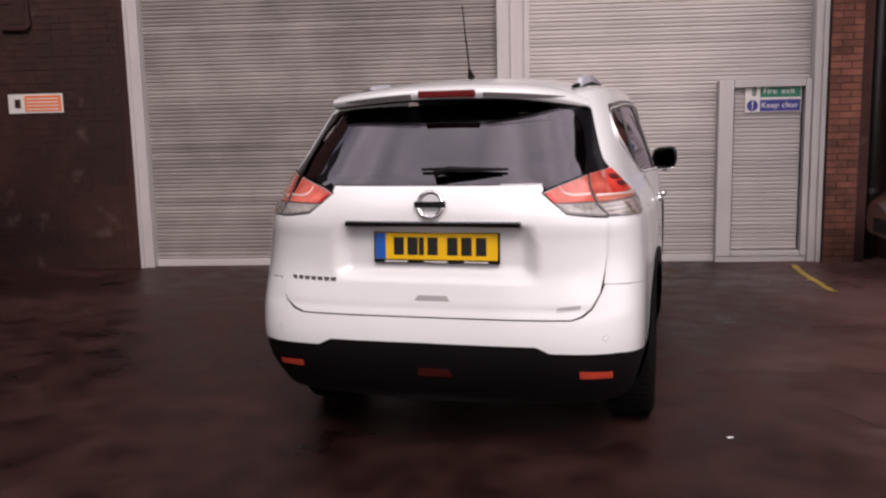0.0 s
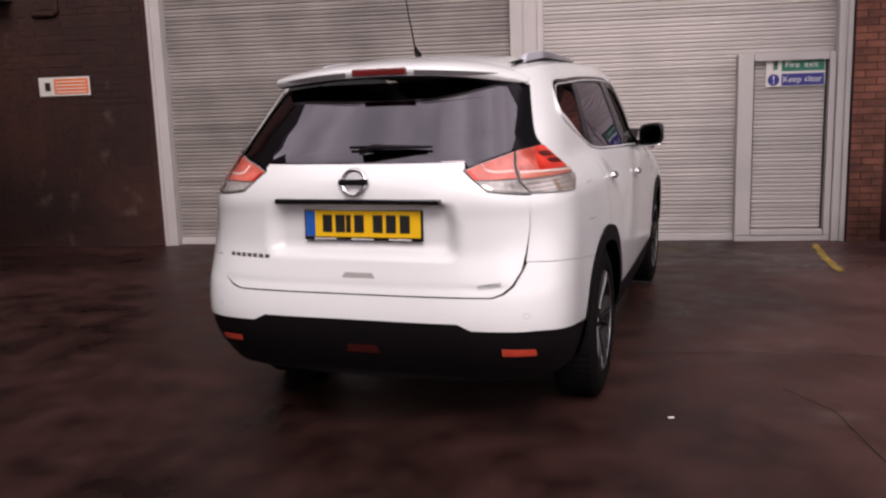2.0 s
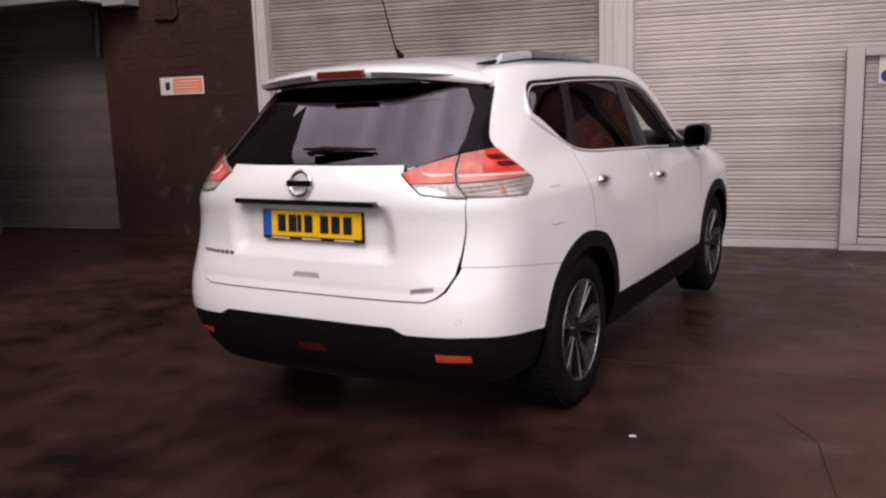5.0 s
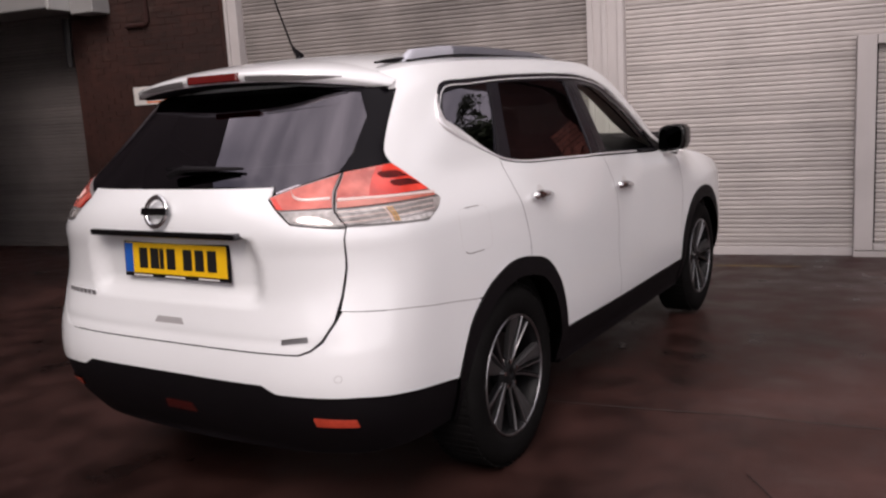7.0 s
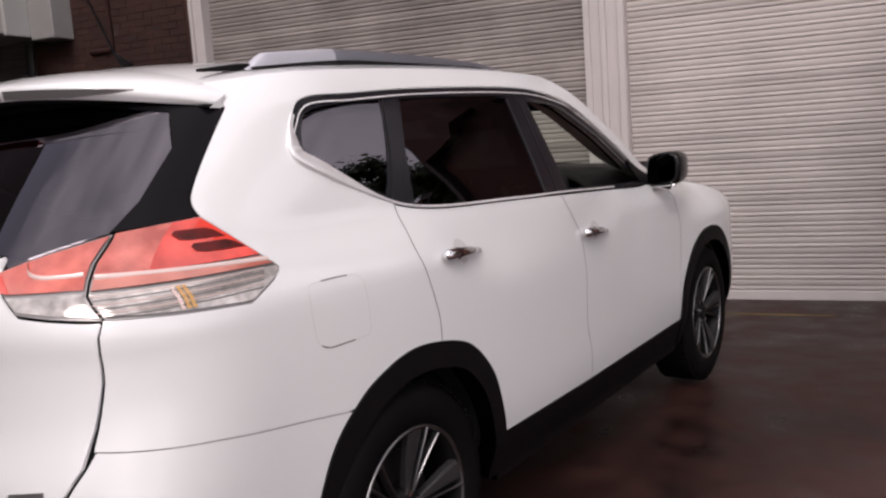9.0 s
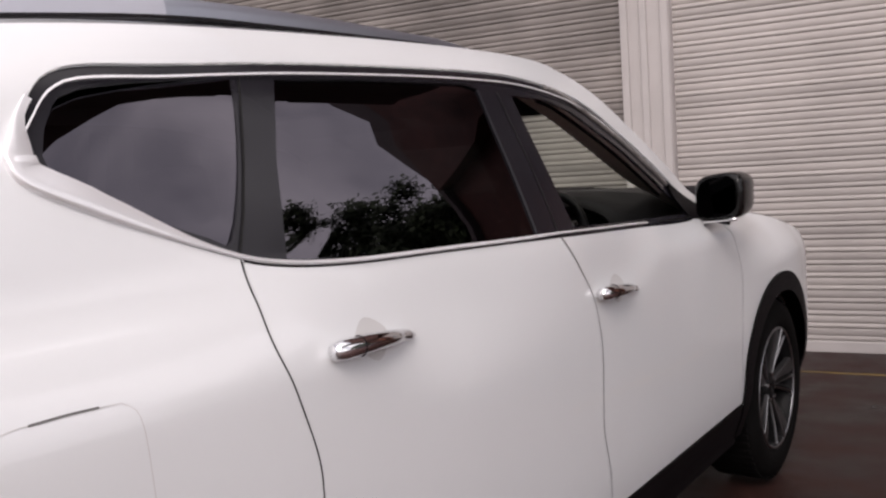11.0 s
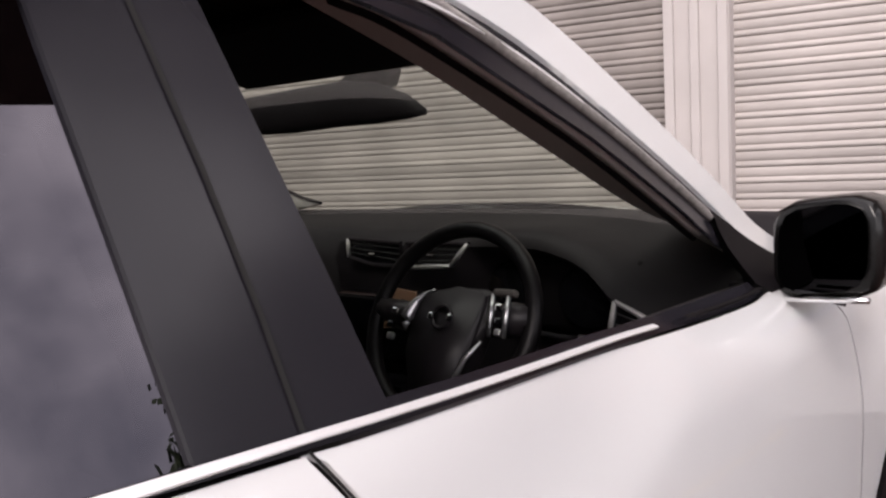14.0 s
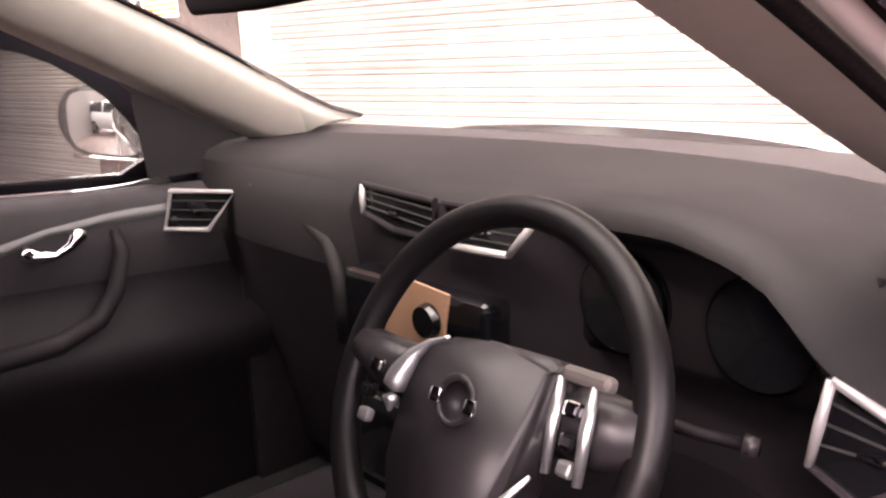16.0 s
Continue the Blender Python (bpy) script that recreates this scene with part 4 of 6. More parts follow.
    panel("pink_lens", clip(clip(inset(lo, 0.004), 1.126, True), 1.150, False), PINKLENS, lamp, off=0.003, mirror=mir, step=0.03, flange=0.006)
    upper = [(z, s) for s, z in clip(inset(lo, 0.004), 1.152, True)]
    edge = side(-1.945, 1.19)[0]
    panel("red_lens", [(s, z) for z, s in clip(upper, edge, True)], REDLENS, lamp, off=0.003, gap=0, mirror=mir, step=0.03, flange=0.006)
    panel("pale_lens", [(s, z) for z, s in clip(upper, edge, False)], ROSELENS, lamp, off=0.003, gap=0, mirror=mir, step=0.03, flange=0.006)
    panel("clear_lens", clip(inset(lo, 0.004), 1.123, False), CLRLENS, lamp, off=0.003, mirror=mir, step=0.03, flange=0.006)

# tailgate and its lamps
TG_HALF = [(.57, .668), (.61, .684), (.645, .712), (.678, .77), (.692, .85), (.702, .94), (.702, 1.066), (.615, 1.077), (.545, 1.088), (.443, 1.172), (.450, 1.184), (.442, 1.2065)]
right_edge = dense(TG_HALF, 0.03)
loop = R(dense([(-.57, .668), (.57, .668)])) + R(right_edge) + R(dense([(.438, 1.205), (-.438, 1.205)])) + R([(nl(x, z), z) for x, z in right_edge[::-1]])
tailgate = panel("tailgate", loop, PAINT, car, step=0.022, label="white tailgate")
for sg in (1, -1):
    t = [(.7025, 1.070), (.615, 1.080), (.545, 1.091), (.445, 1.173), (.50, 1.197), (.609, 1.236), (.625, 1.18), (.657, 1.12)]
    lo = R(dense([(x if sg > 0 else nl(x, z), z) for x, z in t + t[:1]], 0.025)[:-1])
    lamp = panel("inner_tail_lamp", lo, LAMPB, car, off=-0.002, gap=0.001, step=0.03, label="inner half of the tail lamp")
    panel("red_lens", clip(inset(lo, 0.004), 1.129, True), ROSELENS, lamp, off=0.003, step=0.03, flange=0.006)
    spot = [(.456, 1.168), (.474, 1.166), (.512, 1.133), (.494, 1.133)]
    panel("lamp_chamber", R(dense([(x if sg > 0 else nl(x, z), z) for x, z in spot + spot[:1]], 0.02)[:-1]), REDLENS, lamp, off=0.0045, gap=0, step=0.03, flange=0)
    panel("clear_lens", clip(inset(lo, 0.004), 1.126, False), CLRLENS, lamp, off=0.003, step=0.03, flange=0.006)
# pale light guides and dark chambers in the lamps
def across(x, z0, y, z1, n=9):
    """Sheet points of a line from the rear face round the corner to the side."""
    a, b = rear(x, z0)[0], side(y, z1)[0]
    return [(a + (b - a) * k / n, z0 + (z1 - z0) * k / n) for k in range(n + 1)]


for sg in (1, -1):
    for nm, conv, pts in (("light_guide", rear, [(.505, 1.192), (.528, 1.168), (.56, 1.158), (.60, 1.157), (.628, 1.158)]), ("light_guide", lambda s, z: (s, z), across(.648, 1.152, -1.710, 1.139))):
        bm = bmesh.new()
        rings = []
        for q in curve(pts, 4):
            sc = conv(*q)
            n = normal_at(*sc)
            p = surf(*sc)
            rings.append([((p + n * o + Vector((0, 0, dz))).x * (1 if sg > 0 else -near(q[1])), (p + n * o).y, q[1] + dz) for dz, o in ((-.008, .003), (-.004, .006), (.004, .006), (.008, .003))])
        strip(bm, rings)
        part(nm, bm, GUIDE, LAMPS[sg < 0], "pale light guide in the tail lamp", smooth=True)
    for z0, z1, y0, y1 in ((1.203, 1.226, -1.890, -1.800), (1.174, 1.195, -1.868, -1.765)):
        panel("lamp_chamber", S(dense([(y0, z0 + .004), (y0 + .02, z0), (y1 + .018, z0 - .001), (y1 - .004, z1 - .006), (y1 - .022, z1), (y0 + .004, z1), (y0 - .006, z1 - .007), (y0, z0 + .004)], 0.02)[:-1]), CHAMBER, LAMPS[sg < 0], off=0.0045, gap=0, step=0.03, flange=0, mirror=sg < 0)
for sg in (1, -1):
    ribs = [(across(.695 - .006 * k, z, -1.762 + .005 * k, z + .006), .0014, GUIDE if k % 2 else LAMPB) for k, z in enumerate((1.077, 1.085, 1.093, 1.101, 1.109, 1.117))]
    ribs += [([side(y, 1.072), side(y + .002, 1.094), side(y, 1.119)], .0055, AMBER if k else GUIDE) for k, y in enumerate((-1.966, -1.954, -1.942))]
    for pts, w, mt in ribs:
        bm = bmesh.new()
        rings = []
        for sc in pts:
            z = sc[1]
            n, p = normal_at(*sc), surf(*sc)
            off = .0062 if w < .002 else .0068
            d = ((0, -w), (0, w)) if w < .002 else ((-w, 0), (w, 0))
            rings.append([((p + n * off).x * (1 if sg > 0 else -near(z)), p.y + dy + n.y * off, z + dz) for dy, dz in d])
        strip(bm, rings)
        part("lens_rib" if w < .002 else "lamp_bulb", bm, mt, LAMPS[sg < 0])
# rear window
G = [(.440, 1.209), (.46, 1.187), (.60, 1.24), (.60, 1.30), (.575, 1.42), (.52, 1.505), (.30, 1.54)]
loop = R(dense([(-.440, 1.209), (.440, 1.209)])) + R(dense(G)[1:]) + R(dense([(.30, 1.54), (-.30, 1.54)])) + R([(nl(x, z), z) for x, z in dense(G)[::-1]])
panel("rear_window", loop, PRIV, car, off=-0.004, gap=0.001, step=0.022, flange=0.004)
for mir in (False, True):
    g2 = [(x, z) for x, z in dense(G) if z > 1.239]
    loop = R(g2) + S(D_EDGE) + S([(-1.90, 1.246)])
    panel("pillar_trim", loop, TRIMBLACK, car, off=-0.003, gap=0.001, mirror=mir, step=0.04)
# bumper
HALFB = [(.43, .561), (.485, .534), (.752, .526)]
low = R(dense([(0, .562)] + HALFB)) + S(dense([(-2.08, .514), (-1.95, .497), (-1.706, .466)]))
up = S([p for p in ARCH_R if p[0] < -1.535 and .468 < p[1]]) + S(dense([(-1.56, .725), (-1.66, .739), (-1.836, .762), (-1.95, .779), (-2.05, .790)])) + R(dense([(.698, .802), (.686, .77), (.652, .708), (.615, .679), (.57, .664), (0, .664)]))
flip = lambda lp: [(-2 * L0 - s, z) for s, z in lp[::-1]]
panel("rear_bumper", low + up + flip(up)[1:] + flip(low)[:-1], PAINT, car, step=0.03, gap=0.0, label="white painted rear bumper")
lowb = R(dense([(0, .275), (.695, .285)])) + S(dense([(-1.95, .29), (-1.70, .30), (-1.706, .464)]))
upb = low[::-1]
lower = panel("lower_bumper", lowb + upb + flip(upb)[1:] + flip(lowb)[:-1], PLASTIC, car, off=-0.006, gap=0, step=0.05, label="black plastic lower bumper")
for sg in (1, -1):
    panel("reflector", R(dense([(.60 * sg, .419), (.728 * sg, .413), (.728 * sg, .440), (.60 * sg, .450), (.60 * sg, .419)], 0.02)[:-1]), REDREF, lower, off=-0.001, gap=0, step=0.03, flange=0.008, label="red reflector strip")
panel("fog_lamp", R(dense([(-.075, .41), (.075, .41), (.065, .445), (-.065, .445), (-.075, .41)], 0.03)[:-1]), mat("dark_red_lens", (0.05, 0.006, 0.005), 0.3, coat=0.4), lower, off=-0.001, gap=0, step=0.03, flange=0.008, label="dark red fog lamp")

# roof, windscreen, bonnet
edge = [surf(*side(y, z)) for y, z in ROOF_EDGE]
roof_rings = []
for p in [e for e in edge if e.y < 0.1]:
    crown = 0.070 * ease(-2.6, -1.2, p.y) * (1 - 0.35 * ease(-.4, .1, p.y))
    fwd = 0.11 * ease(-.5, .1, p.y) - 0.10 * ease(-1.2, -1.62, p.y) if p.y > -1.2 else -0.14 * (1 - ease(-1.62, -1.2, p.y))
    roof_rings.append([(p.x * t, p.y + fwd * (1 - t * t), p.z + crown * (1 - abs(t) ** 2.4)) for t in [1 - k / 12 for k in range(25)]])
patch("roof", roof_rings, PAINT, car, "white painted roof")
ws = []
for p in [e for e in edge if e.y > 0.02]:
    k = ease(0.02, .95, p.y)
    ws.append([(p.x * t * 0.985, p.y + (0.12 + 0.03 * k) * (1 - t * t) + (slide(p.y, p.z) * t * t if t < 0 else 0), p.z + (0.045 - 0.03 * k) * (1 - t * t) - 0.004 + (lift(p.y, p.z) * t * t if t < 0 else 0)) for t in [1 - i / 10 for i in range(21)]])
patch("windscreen", ws, CLEAR, car, "clear windscreen")
wedge = [surf(*side(y, z)) for y, z in WING]
bon = []
for p in wedge:
    bon.append([(p.x * t, p.y + 0.10 * (1 - t * t) * (1 - ease(.95, 2.3, p.y)) + 0.05 * (1 - t * t), p.z + 0.095 * (1 - abs(t) ** 2.5)) for t in [1 - i / 10 for i in range(21)]])
patch("bonnet", bon, PAINT, car, "white bonnet")
nose = [[(x * k, 2.29 + 0.06 * (1 - abs(k) ** 3), z) for k in [1 - i / 8 for i in range(17)]] for x, z in ((.55, .28), (.56, .44), (.56, .58), (.54, .71), (.53, .76))]
patch("front_bumper", nose, PAINT, car)
bm = bmesh.new()
box(bm, -.62, .62, -1.95, 2.1, .30, .38, 0.02)
part("underbody", bm, SHELL, car)

# spoiler over the rear window
bm = bmesh.new()
rings = []
for i in range(25):
    t = 1 - i / 12
    run = t ** 5 if t > 0 else 0
    x = 0.575 * t + 0.012 * run
    yb = -1.945 + (0.20 if t > 0 else 0.13) * abs(t) ** 2.6 + 0.125 * run
    zt = 1.632 - 0.034 * t * t - 0.056 * run
    yf = -1.60 - 0.10 * (1 - t * t)
    k = 1 - 0.12 * abs(t) ** 6 - 0.40 * run
    rings.append([(x, yf, zt + 0.012 - 0.012 * t * t), (x, (yf + yb) / 2, zt - 0.004), (x, yb + 0.012, zt - 0.032 * k), (x, yb, zt - 0.042 * k), (x, yb + 0.006, zt - 0.056 * k), (x, yb + 0.018, zt - 0.070 * k), (x, yb + 0.05, zt - 0.078 * k), (x, yf - 0.06, zt - 0.070 * k)])
strip(bm, [r[:6] for r in rings])
for r in (rings[0], rings[-1]):
    bm.faces.new([bm.verts.new(p) for p in r])
spoiler = part("roof_spoiler", bm, PAINT, car, "white roof spoiler", smooth=True)
bm = bmesh.new()
strip(bm, [r[5:] + [(r[0][0], r[0][1], r[0][2] - 0.03)] for r in rings])
part("spoiler_underside", bm, PLASTIC, spoiler, "black underside of the spoiler", smooth=True)
bm = bmesh.new()
box(bm, -.128, .128, -1.952, -1.90, 1.566, 1.597, 0.006)
part("brake_light", bm, DEEPRED, spoiler, "dark red high-level brake light")
for sg in (1, -1):
    bm = bmesh.new()
    # grey strip on the rear face paints the shade of a long recess
    strip(bm, [[(sg * x, -1.9495 + (0.20 if sg > 0 else 0.13) * (x / .575) ** 2.6 + dy, 1.632 - 0.034 * (x / .575) ** 2 - z) for z, dy in ((.046, 0), (.046 + .024 * h, .004 * h))] for x, h in ((.16, .9), (.22, 1), (.30, .95), (.38, .8), (.45, .5), (.50, .1))])
    part("spoiler_slot", bm, mat("slot_shade_grey", (0.09, 0.085, 0.085), 0.4), spoiler)

# aerial
bm = bmesh.new()
tube(bm, [(0, -1.44, 1.672), (0, -1.465, 1.692), (0, -1.485, 1.712)], [0.018, 0.011, 0.005], 10)
aer = part("aerial", bm, PLASTIC, car, "black whip aerial", smooth=True)
bm = bmesh.new()
tube(bm, [(0, -1.483, 1.706), (0, -1.555, 1.86), (0, -1.605, 1.985)], [0.0042, 0.0035, 0.003], 8)
bmesh.ops.create_uvsphere(bm, u_segments=8, v_segments=6, radius=0.0055, matrix=Matrix.Translation((0, -1.605, 1.985)))
part("whip", bm, PLASTIC, aer, smooth=True)

# roof rails
def roof_at(x, y):
    return 1.575 + 0.045 * ease(-1.75, -1.0, y) - 0.035 * ease(-.35, .1, y) + 0.070 * (1 - (abs(x) / 0.64) ** 2.4)


def rail_ring(sg, y, grow=0.0):
    """Section of a roof rail: upright sides, rounded top, sloping down at both ends."""
    h = 0.040 * ease(-1.475, -1.40, y) * (1 - 0.42 * ease(-.95, -.12, y)) * ease(.075, -.05, y) + 0.003 + grow
    x, z = .522 + .018 * math.sin((y + 1.46) / 1.5 * math.pi), roof_at(.535, y) - (0.005 if sg > 0 else 0.020)
    return [(sg * (x + dx * (1 + 40 * grow)), y, z + h * k) for dx, k in ((-.016, 0), (-.0155, .62), (-.013, .86), (-.007, 1), (.004, .99), (.010, .86), (.014, .58), (.0165, 0))]


for sg in (1, -1):
    rail = part("roof_rail", strip(bmesh.new(), [rail_ring(sg, -1.44 + 1.50 * i / 30) for i in range(31)]), RAILM, car, "satin silver roof rail", smooth=True)
    part("rail_end_cover", strip(bmesh.new(), [rail_ring(sg, -1.478 + 0.36 * i / 14, 0.0022) for i in range(15)]), RAILEND, rail, "pale silver cover on the rail's end", smooth=True)
    part("rail_seal", strip(bmesh.new(), [[(sg * (.522 + .018 * math.sin((y + 1.46) / 1.5 * math.pi) + dx), y, roof_at(.535, y) + dz) for dx, dz in ((.012, .002), (.019, .004), (.023, -.004))] for y in [-1.46 + 1.5 * i / 24 for i in range(25)]]), PLASTIC, rail, "black seal under the rail", smooth=True)
    for y0, y1 in ((-1.62, -1.36), (-.10, .075)):
        bm = bmesh.new()
        tube(bm, [(sg * .51, y0, roof_at(.52, y0) + 0.002), (sg * .515, (y0 + y1) / 2, roof_at(.52, (y0 + y1) / 2) + 0.004), (sg * .522, y1, roof_at(.53, y1) + 0.004)], [0.006, 0.014, 0.008], 8, 0.7)
        part("rail_foot", bm, PLASTIC, rail, "black rail foot", smooth=True)


# ---------------------------------------------------------------- wheels
def wheel(x, y, sg):
    w = new("wheel")
    w.parent = car
    w.matrix_local = Matrix.Translation((x, y, 0.362)) @ (pose(0, 0, 0) if sg > 0 else pose(0, 0, 0, 0, 0, 180))
    bm = revolve(bmesh.new(), [(-.11, .245), (-.113, .30), (-.10, .345), (-.07, .360), (-.02, .363), (.03, .363), (.075, .359), (.100, .345), (.112, .31), (.112, .275), (.106, .250), (.098, .243)], 64)
    part("tyre", bm, RUBBER, w, "black tyre", smooth=True)
    bm = bmesh.new()
    for k in range(64):
        a = k * 2 * math.pi / 64
        box(bm, -.09, .09, -.010, .010, .358, .3655, 0, Matrix.Rotation(a, 4, "X"))
    part("tread_block", bm, RUBBER, w)
    bm = revolve(bmesh.new(), [(.098, .2435), (.104, .244), (.106, .238), (.100, .231), (.06, .222), (-.05, .216), (-.10, .235)], 64)
    part("rim", bm, ALLOYD, w, "dark alloy rim barrel", smooth=True)
    bm = revolve(bmesh.new(), [(.0985, .2445), (.1055, .2445), (.1075, .239), (.1035, .2335), (.100, .234)], 64)
    part("rim_lip", bm, ALLOY, w, "machined bright rim lip", smooth=True)
    for k in range(5):
        a = k * 2 * math.pi / 5 - 0.245
        blades = (("blade", BLADE, 0.0, ((0.045, .072, 0.004, 0.016), (0.10, .079, 0.010, 0.030), (0.16, .089, 0.016, 0.048), (0.205, .096, 0.019, 0.060), (0.236, .099, 0.020, 0.066))),
                  ("blade_edge", ALLOY, 0.004, ((0.045, .073, -0.005, 0.004), (0.10, .081, -0.006, 0.005), (0.16, .091, -0.009, 0.006), (0.205, .098, -0.012, 0.007), (0.236, .101, -0.014, 0.008))),
                  ("spoke", ALLOY, 0.0, ((0.045, .072, -0.016, 0.007), (0.10, .080, -0.032, 0.008), (0.16, .090, -0.056, 0.009), (0.205, .097, -0.078, 0.011), (0.236, .100, -0.096, 0.013))),
                  ("spoke_back", ALLOYD, -0.006, ((0.045, .072, -0.014, 0.020), (0.10, .080, -0.028, 0.024), (0.16, .090, -0.051, 0.026), (0.205, .097, -0.072, 0.028), (0.234, .100, -0.088, 0.030))))
        for nm, mt, dep, rows in blades:
            rings = []
            for r, xx, o, ww in rows:
                o, h = -o * (1.5 if nm.startswith("blade") else 1.1), ww / 2
                rings.append([(xx + dep, o - h, r), (xx + dep + 0.003, o - h * 0.6, r), (xx + dep + 0.003, o + h * 0.6, r), (xx + dep, o + h, r), (xx + dep - 0.02, o + h, r), (xx + dep - 0.02, o - h, r)])
            t = bmesh.new()
            strip(t, rings, closed=True, cap=True)
            bm = bmesh.new()
            merge(bm, t, Matrix.Rotation(a, 4, "X"))
            part(nm, bm, mt, w)
    bm = revolve(bmesh.new(), [(.04, .0), (.082, .0005), (.086, .026), (.084, .033), (.074, .062), (.06, .068), (.03, .07)], 32)
    part("hub", bm, ALLOYD, w, "dark wheel centre", smooth=True)
    for k in range(5):
        a = k * 2 * math.pi / 5
        bm = bmesh.new()
        bmesh.ops.create_cone(bm, cap_ends=True, segments=6, radius1=.010, radius2=.009, depth=.02, matrix=Matrix.Rotation(a, 4, "X") @ Matrix.Translation((.076, 0, .052)) @ pose(0, 0, 0, 0, 90, 0))
        part("wheel_nut", bm, CHROME, w)
    bm = revolve(bmesh.new(), [(-.02, .05), (.02, .05), (.02, .165), (.0, .165), (.0, .05)], 40)
    part("brake_disc", bm, mat("brake_disc_steel", (0.035, 0.033, 0.032), 0.55, 0.6), w)
    bm = revolve(bmesh.new(), [(-.06, .0), (-.06, .24)], 40)
    part("wheel_back", bm, SHELL, w)
    return w


for sg in (1, -1):
    wheel(sg * .775, -1.325, sg)
    wheel(sg * .775, 1.38, sg)
    # wheel wells
    for y in (-1.30, 1.38):
        bm = bmesh.new()
        prof = [(math.cos(a) * .46, .36 + math.sin(a) * .43) for a in [math.pi * k / 16 for k in range(17)]]
        strip(bm, [[(sg * x, y + a, b) for a, b in prof] for x in (.50, .80)])
        f = [bm.verts.new((sg * .50, y + a, b)) for a, b in prof]
        bm.faces.new(f)
        part("wheel_well", bm, SHELL, car)

# ---------------------------------------------------------------- badge, plate, handles, mirrors
plate = new("number_plate")
plate.parent = car
plate.matrix_local = Matrix.Translation((0.010, -2.214, 0.955)) @ pose(0, 0, 0, -3, 0, 0)
bm = box(bmesh.new(), -.268, .268, -.004, .008, -.070, .060, 0.003)
part("plate_frame", bm, PLASTIC, plate, "black plate surround")
bm = box(bmesh.new(), -.260, .260, -.0075, -.0035, -.0555, .0555, 0.002)
part("plate_face", bm, YELLOW, plate, "yellow reflective plate")
bm = box(bmesh.new(), -.258, -.214, -.009, -.0076, -.0535, .0535, 0.0005)
part("plate_band", bm, BLUE, plate, "blue plate band")
for x in (-.157, -.098, -.060, -.012, .072, .131, .192):
    w = .011 if x in (-.060,) else .022
    bm = box(bmesh.new(), x - w, x + w, -.0092, -.0076, -.036, .038)
    part("character_bar", bm, BLACKINK, plate)
for x in (-.17, .0, .17):
    bm = box(bmesh.new(), x - .05, x + .05, -.0055, -.0041, -.066, -.061)
    part("text_bar", bm, SIGNW, plate)

bm = bmesh.new()
ring = bmesh.new()
n = 40
rings = []
for k in range(n + 1):
    a = k * 2 * math.pi / n
    c, s_ = math.cos(a), math.sin(a)
    rings.append([(c * (.051 + dr), -dy, s_ * (.051 + dr)) for dr, dy in ((-.009, 0), (-.006, .007), (.004, .009), (.009, .003), (.009, 0))])
strip(bm, rings)
badge = part("badge_ring", bm, CHROME, tailgate, "round chrome badge", smooth=True)
BADGEM = Matrix.Translation((0.005, -2.268, 1.132)) @ pose(0, 0, 0, -14, 0, 0)
badge.matrix_local = BADGEM
bm = box(bmesh.new(), -.066, .066, -.013, -.001, -.013, .013, 0.003)
b2 = part("badge_mark", bm, DCHROME, tailgate)
b2.matrix_local = BADGEM
bm = box(bmesh.new(), -.365, .372, -2.274, -2.22, 1.042, 1.064, 0.005)
part("tailgate_strip", bm, DCHROME, tailgate, "dark chrome strip over the plate")
# model badge lettering as plain bars, trim badge, release hollow
for i in range(7):
    x = -.63 + i * .032
    p = surf(*rear(x, .812))
    n = normal_at(*rear(x, .812))
    bm = box(bmesh.new(), -.012, .012, -.003, .002, -.009, .009, 0.001)
    o = part("badge_mark", bm, SILVER, tailgate)
    o.matrix_local = Matrix.Translation(p) @ Matrix.Rotation(math.atan2(n.x, -n.y), 4, "Z")
panel("trim_badge", R(dense([(.51, .698), (.602, .710), (.602, .728), (.51, .716), (.51, .698)], 0.02)[:-1]), SILVER, tailgate, off=0.003, gap=0, step=0.03, flange=0.004)
# no hollow in the skin: a flush grey patch paints its shade
panel("release_hollow_shade", R(dense([(-.075, .735), (.075, .735), (.06, .757), (-.06, .757), (-.075, .735)], 0.02)[:-1]), mat("painted_recess_shade", (0.35, 0.34, 0.34), 0.5), tailgate, off=0.001, gap=0, step=0.03, flange=0.003)
# rear wiper
bm = bmesh.new()
def onglass(x, z, o):
    sc = rear(x, z)
    return surf(*sc) + normal_at(*sc) * o
tube(bm, [onglass(.0, 1.235, .02), onglass(.06, 1.25, .028), onglass(.15, 1.252, .022), onglass(.28, 1.255, .012)], [.022, .02, .014, .006], 8, 0.6)
tube(bm, [onglass(-.06, 1.262, .008), onglass(.10, 1.262, .012), onglass(.30, 1.258, .010)], [.006, .008, .005], 6)
part("rear_wiper", bm, PLASTIC, car, "black rear wiper", smooth=True)


def lip_line(name, pts, w, material, parent, off=0.0004, sg=1, conv=side):
    """A thin groove line that follows the skin."""
    bm = bmesh.new()
    rings = []
    q = [conv(*p) for p in pts]
    for i, sc in enumerate(q):
        a, b = q[max(0, i - 1)], q[min(len(q) - 1, i + 1)]
        d = (surf(*b) - surf(*a)).normalized()
        n = normal_at(*sc)
        t = d.cross(n) * w
        p = surf(*sc) + n * off
        rings.append([((p + t).x * sg, (p + t).y, (p + t).z), ((p - t).x * sg, (p - t).y, (p - t).z)])
    strip(bm, rings)
    return part(name, bm, material, parent)


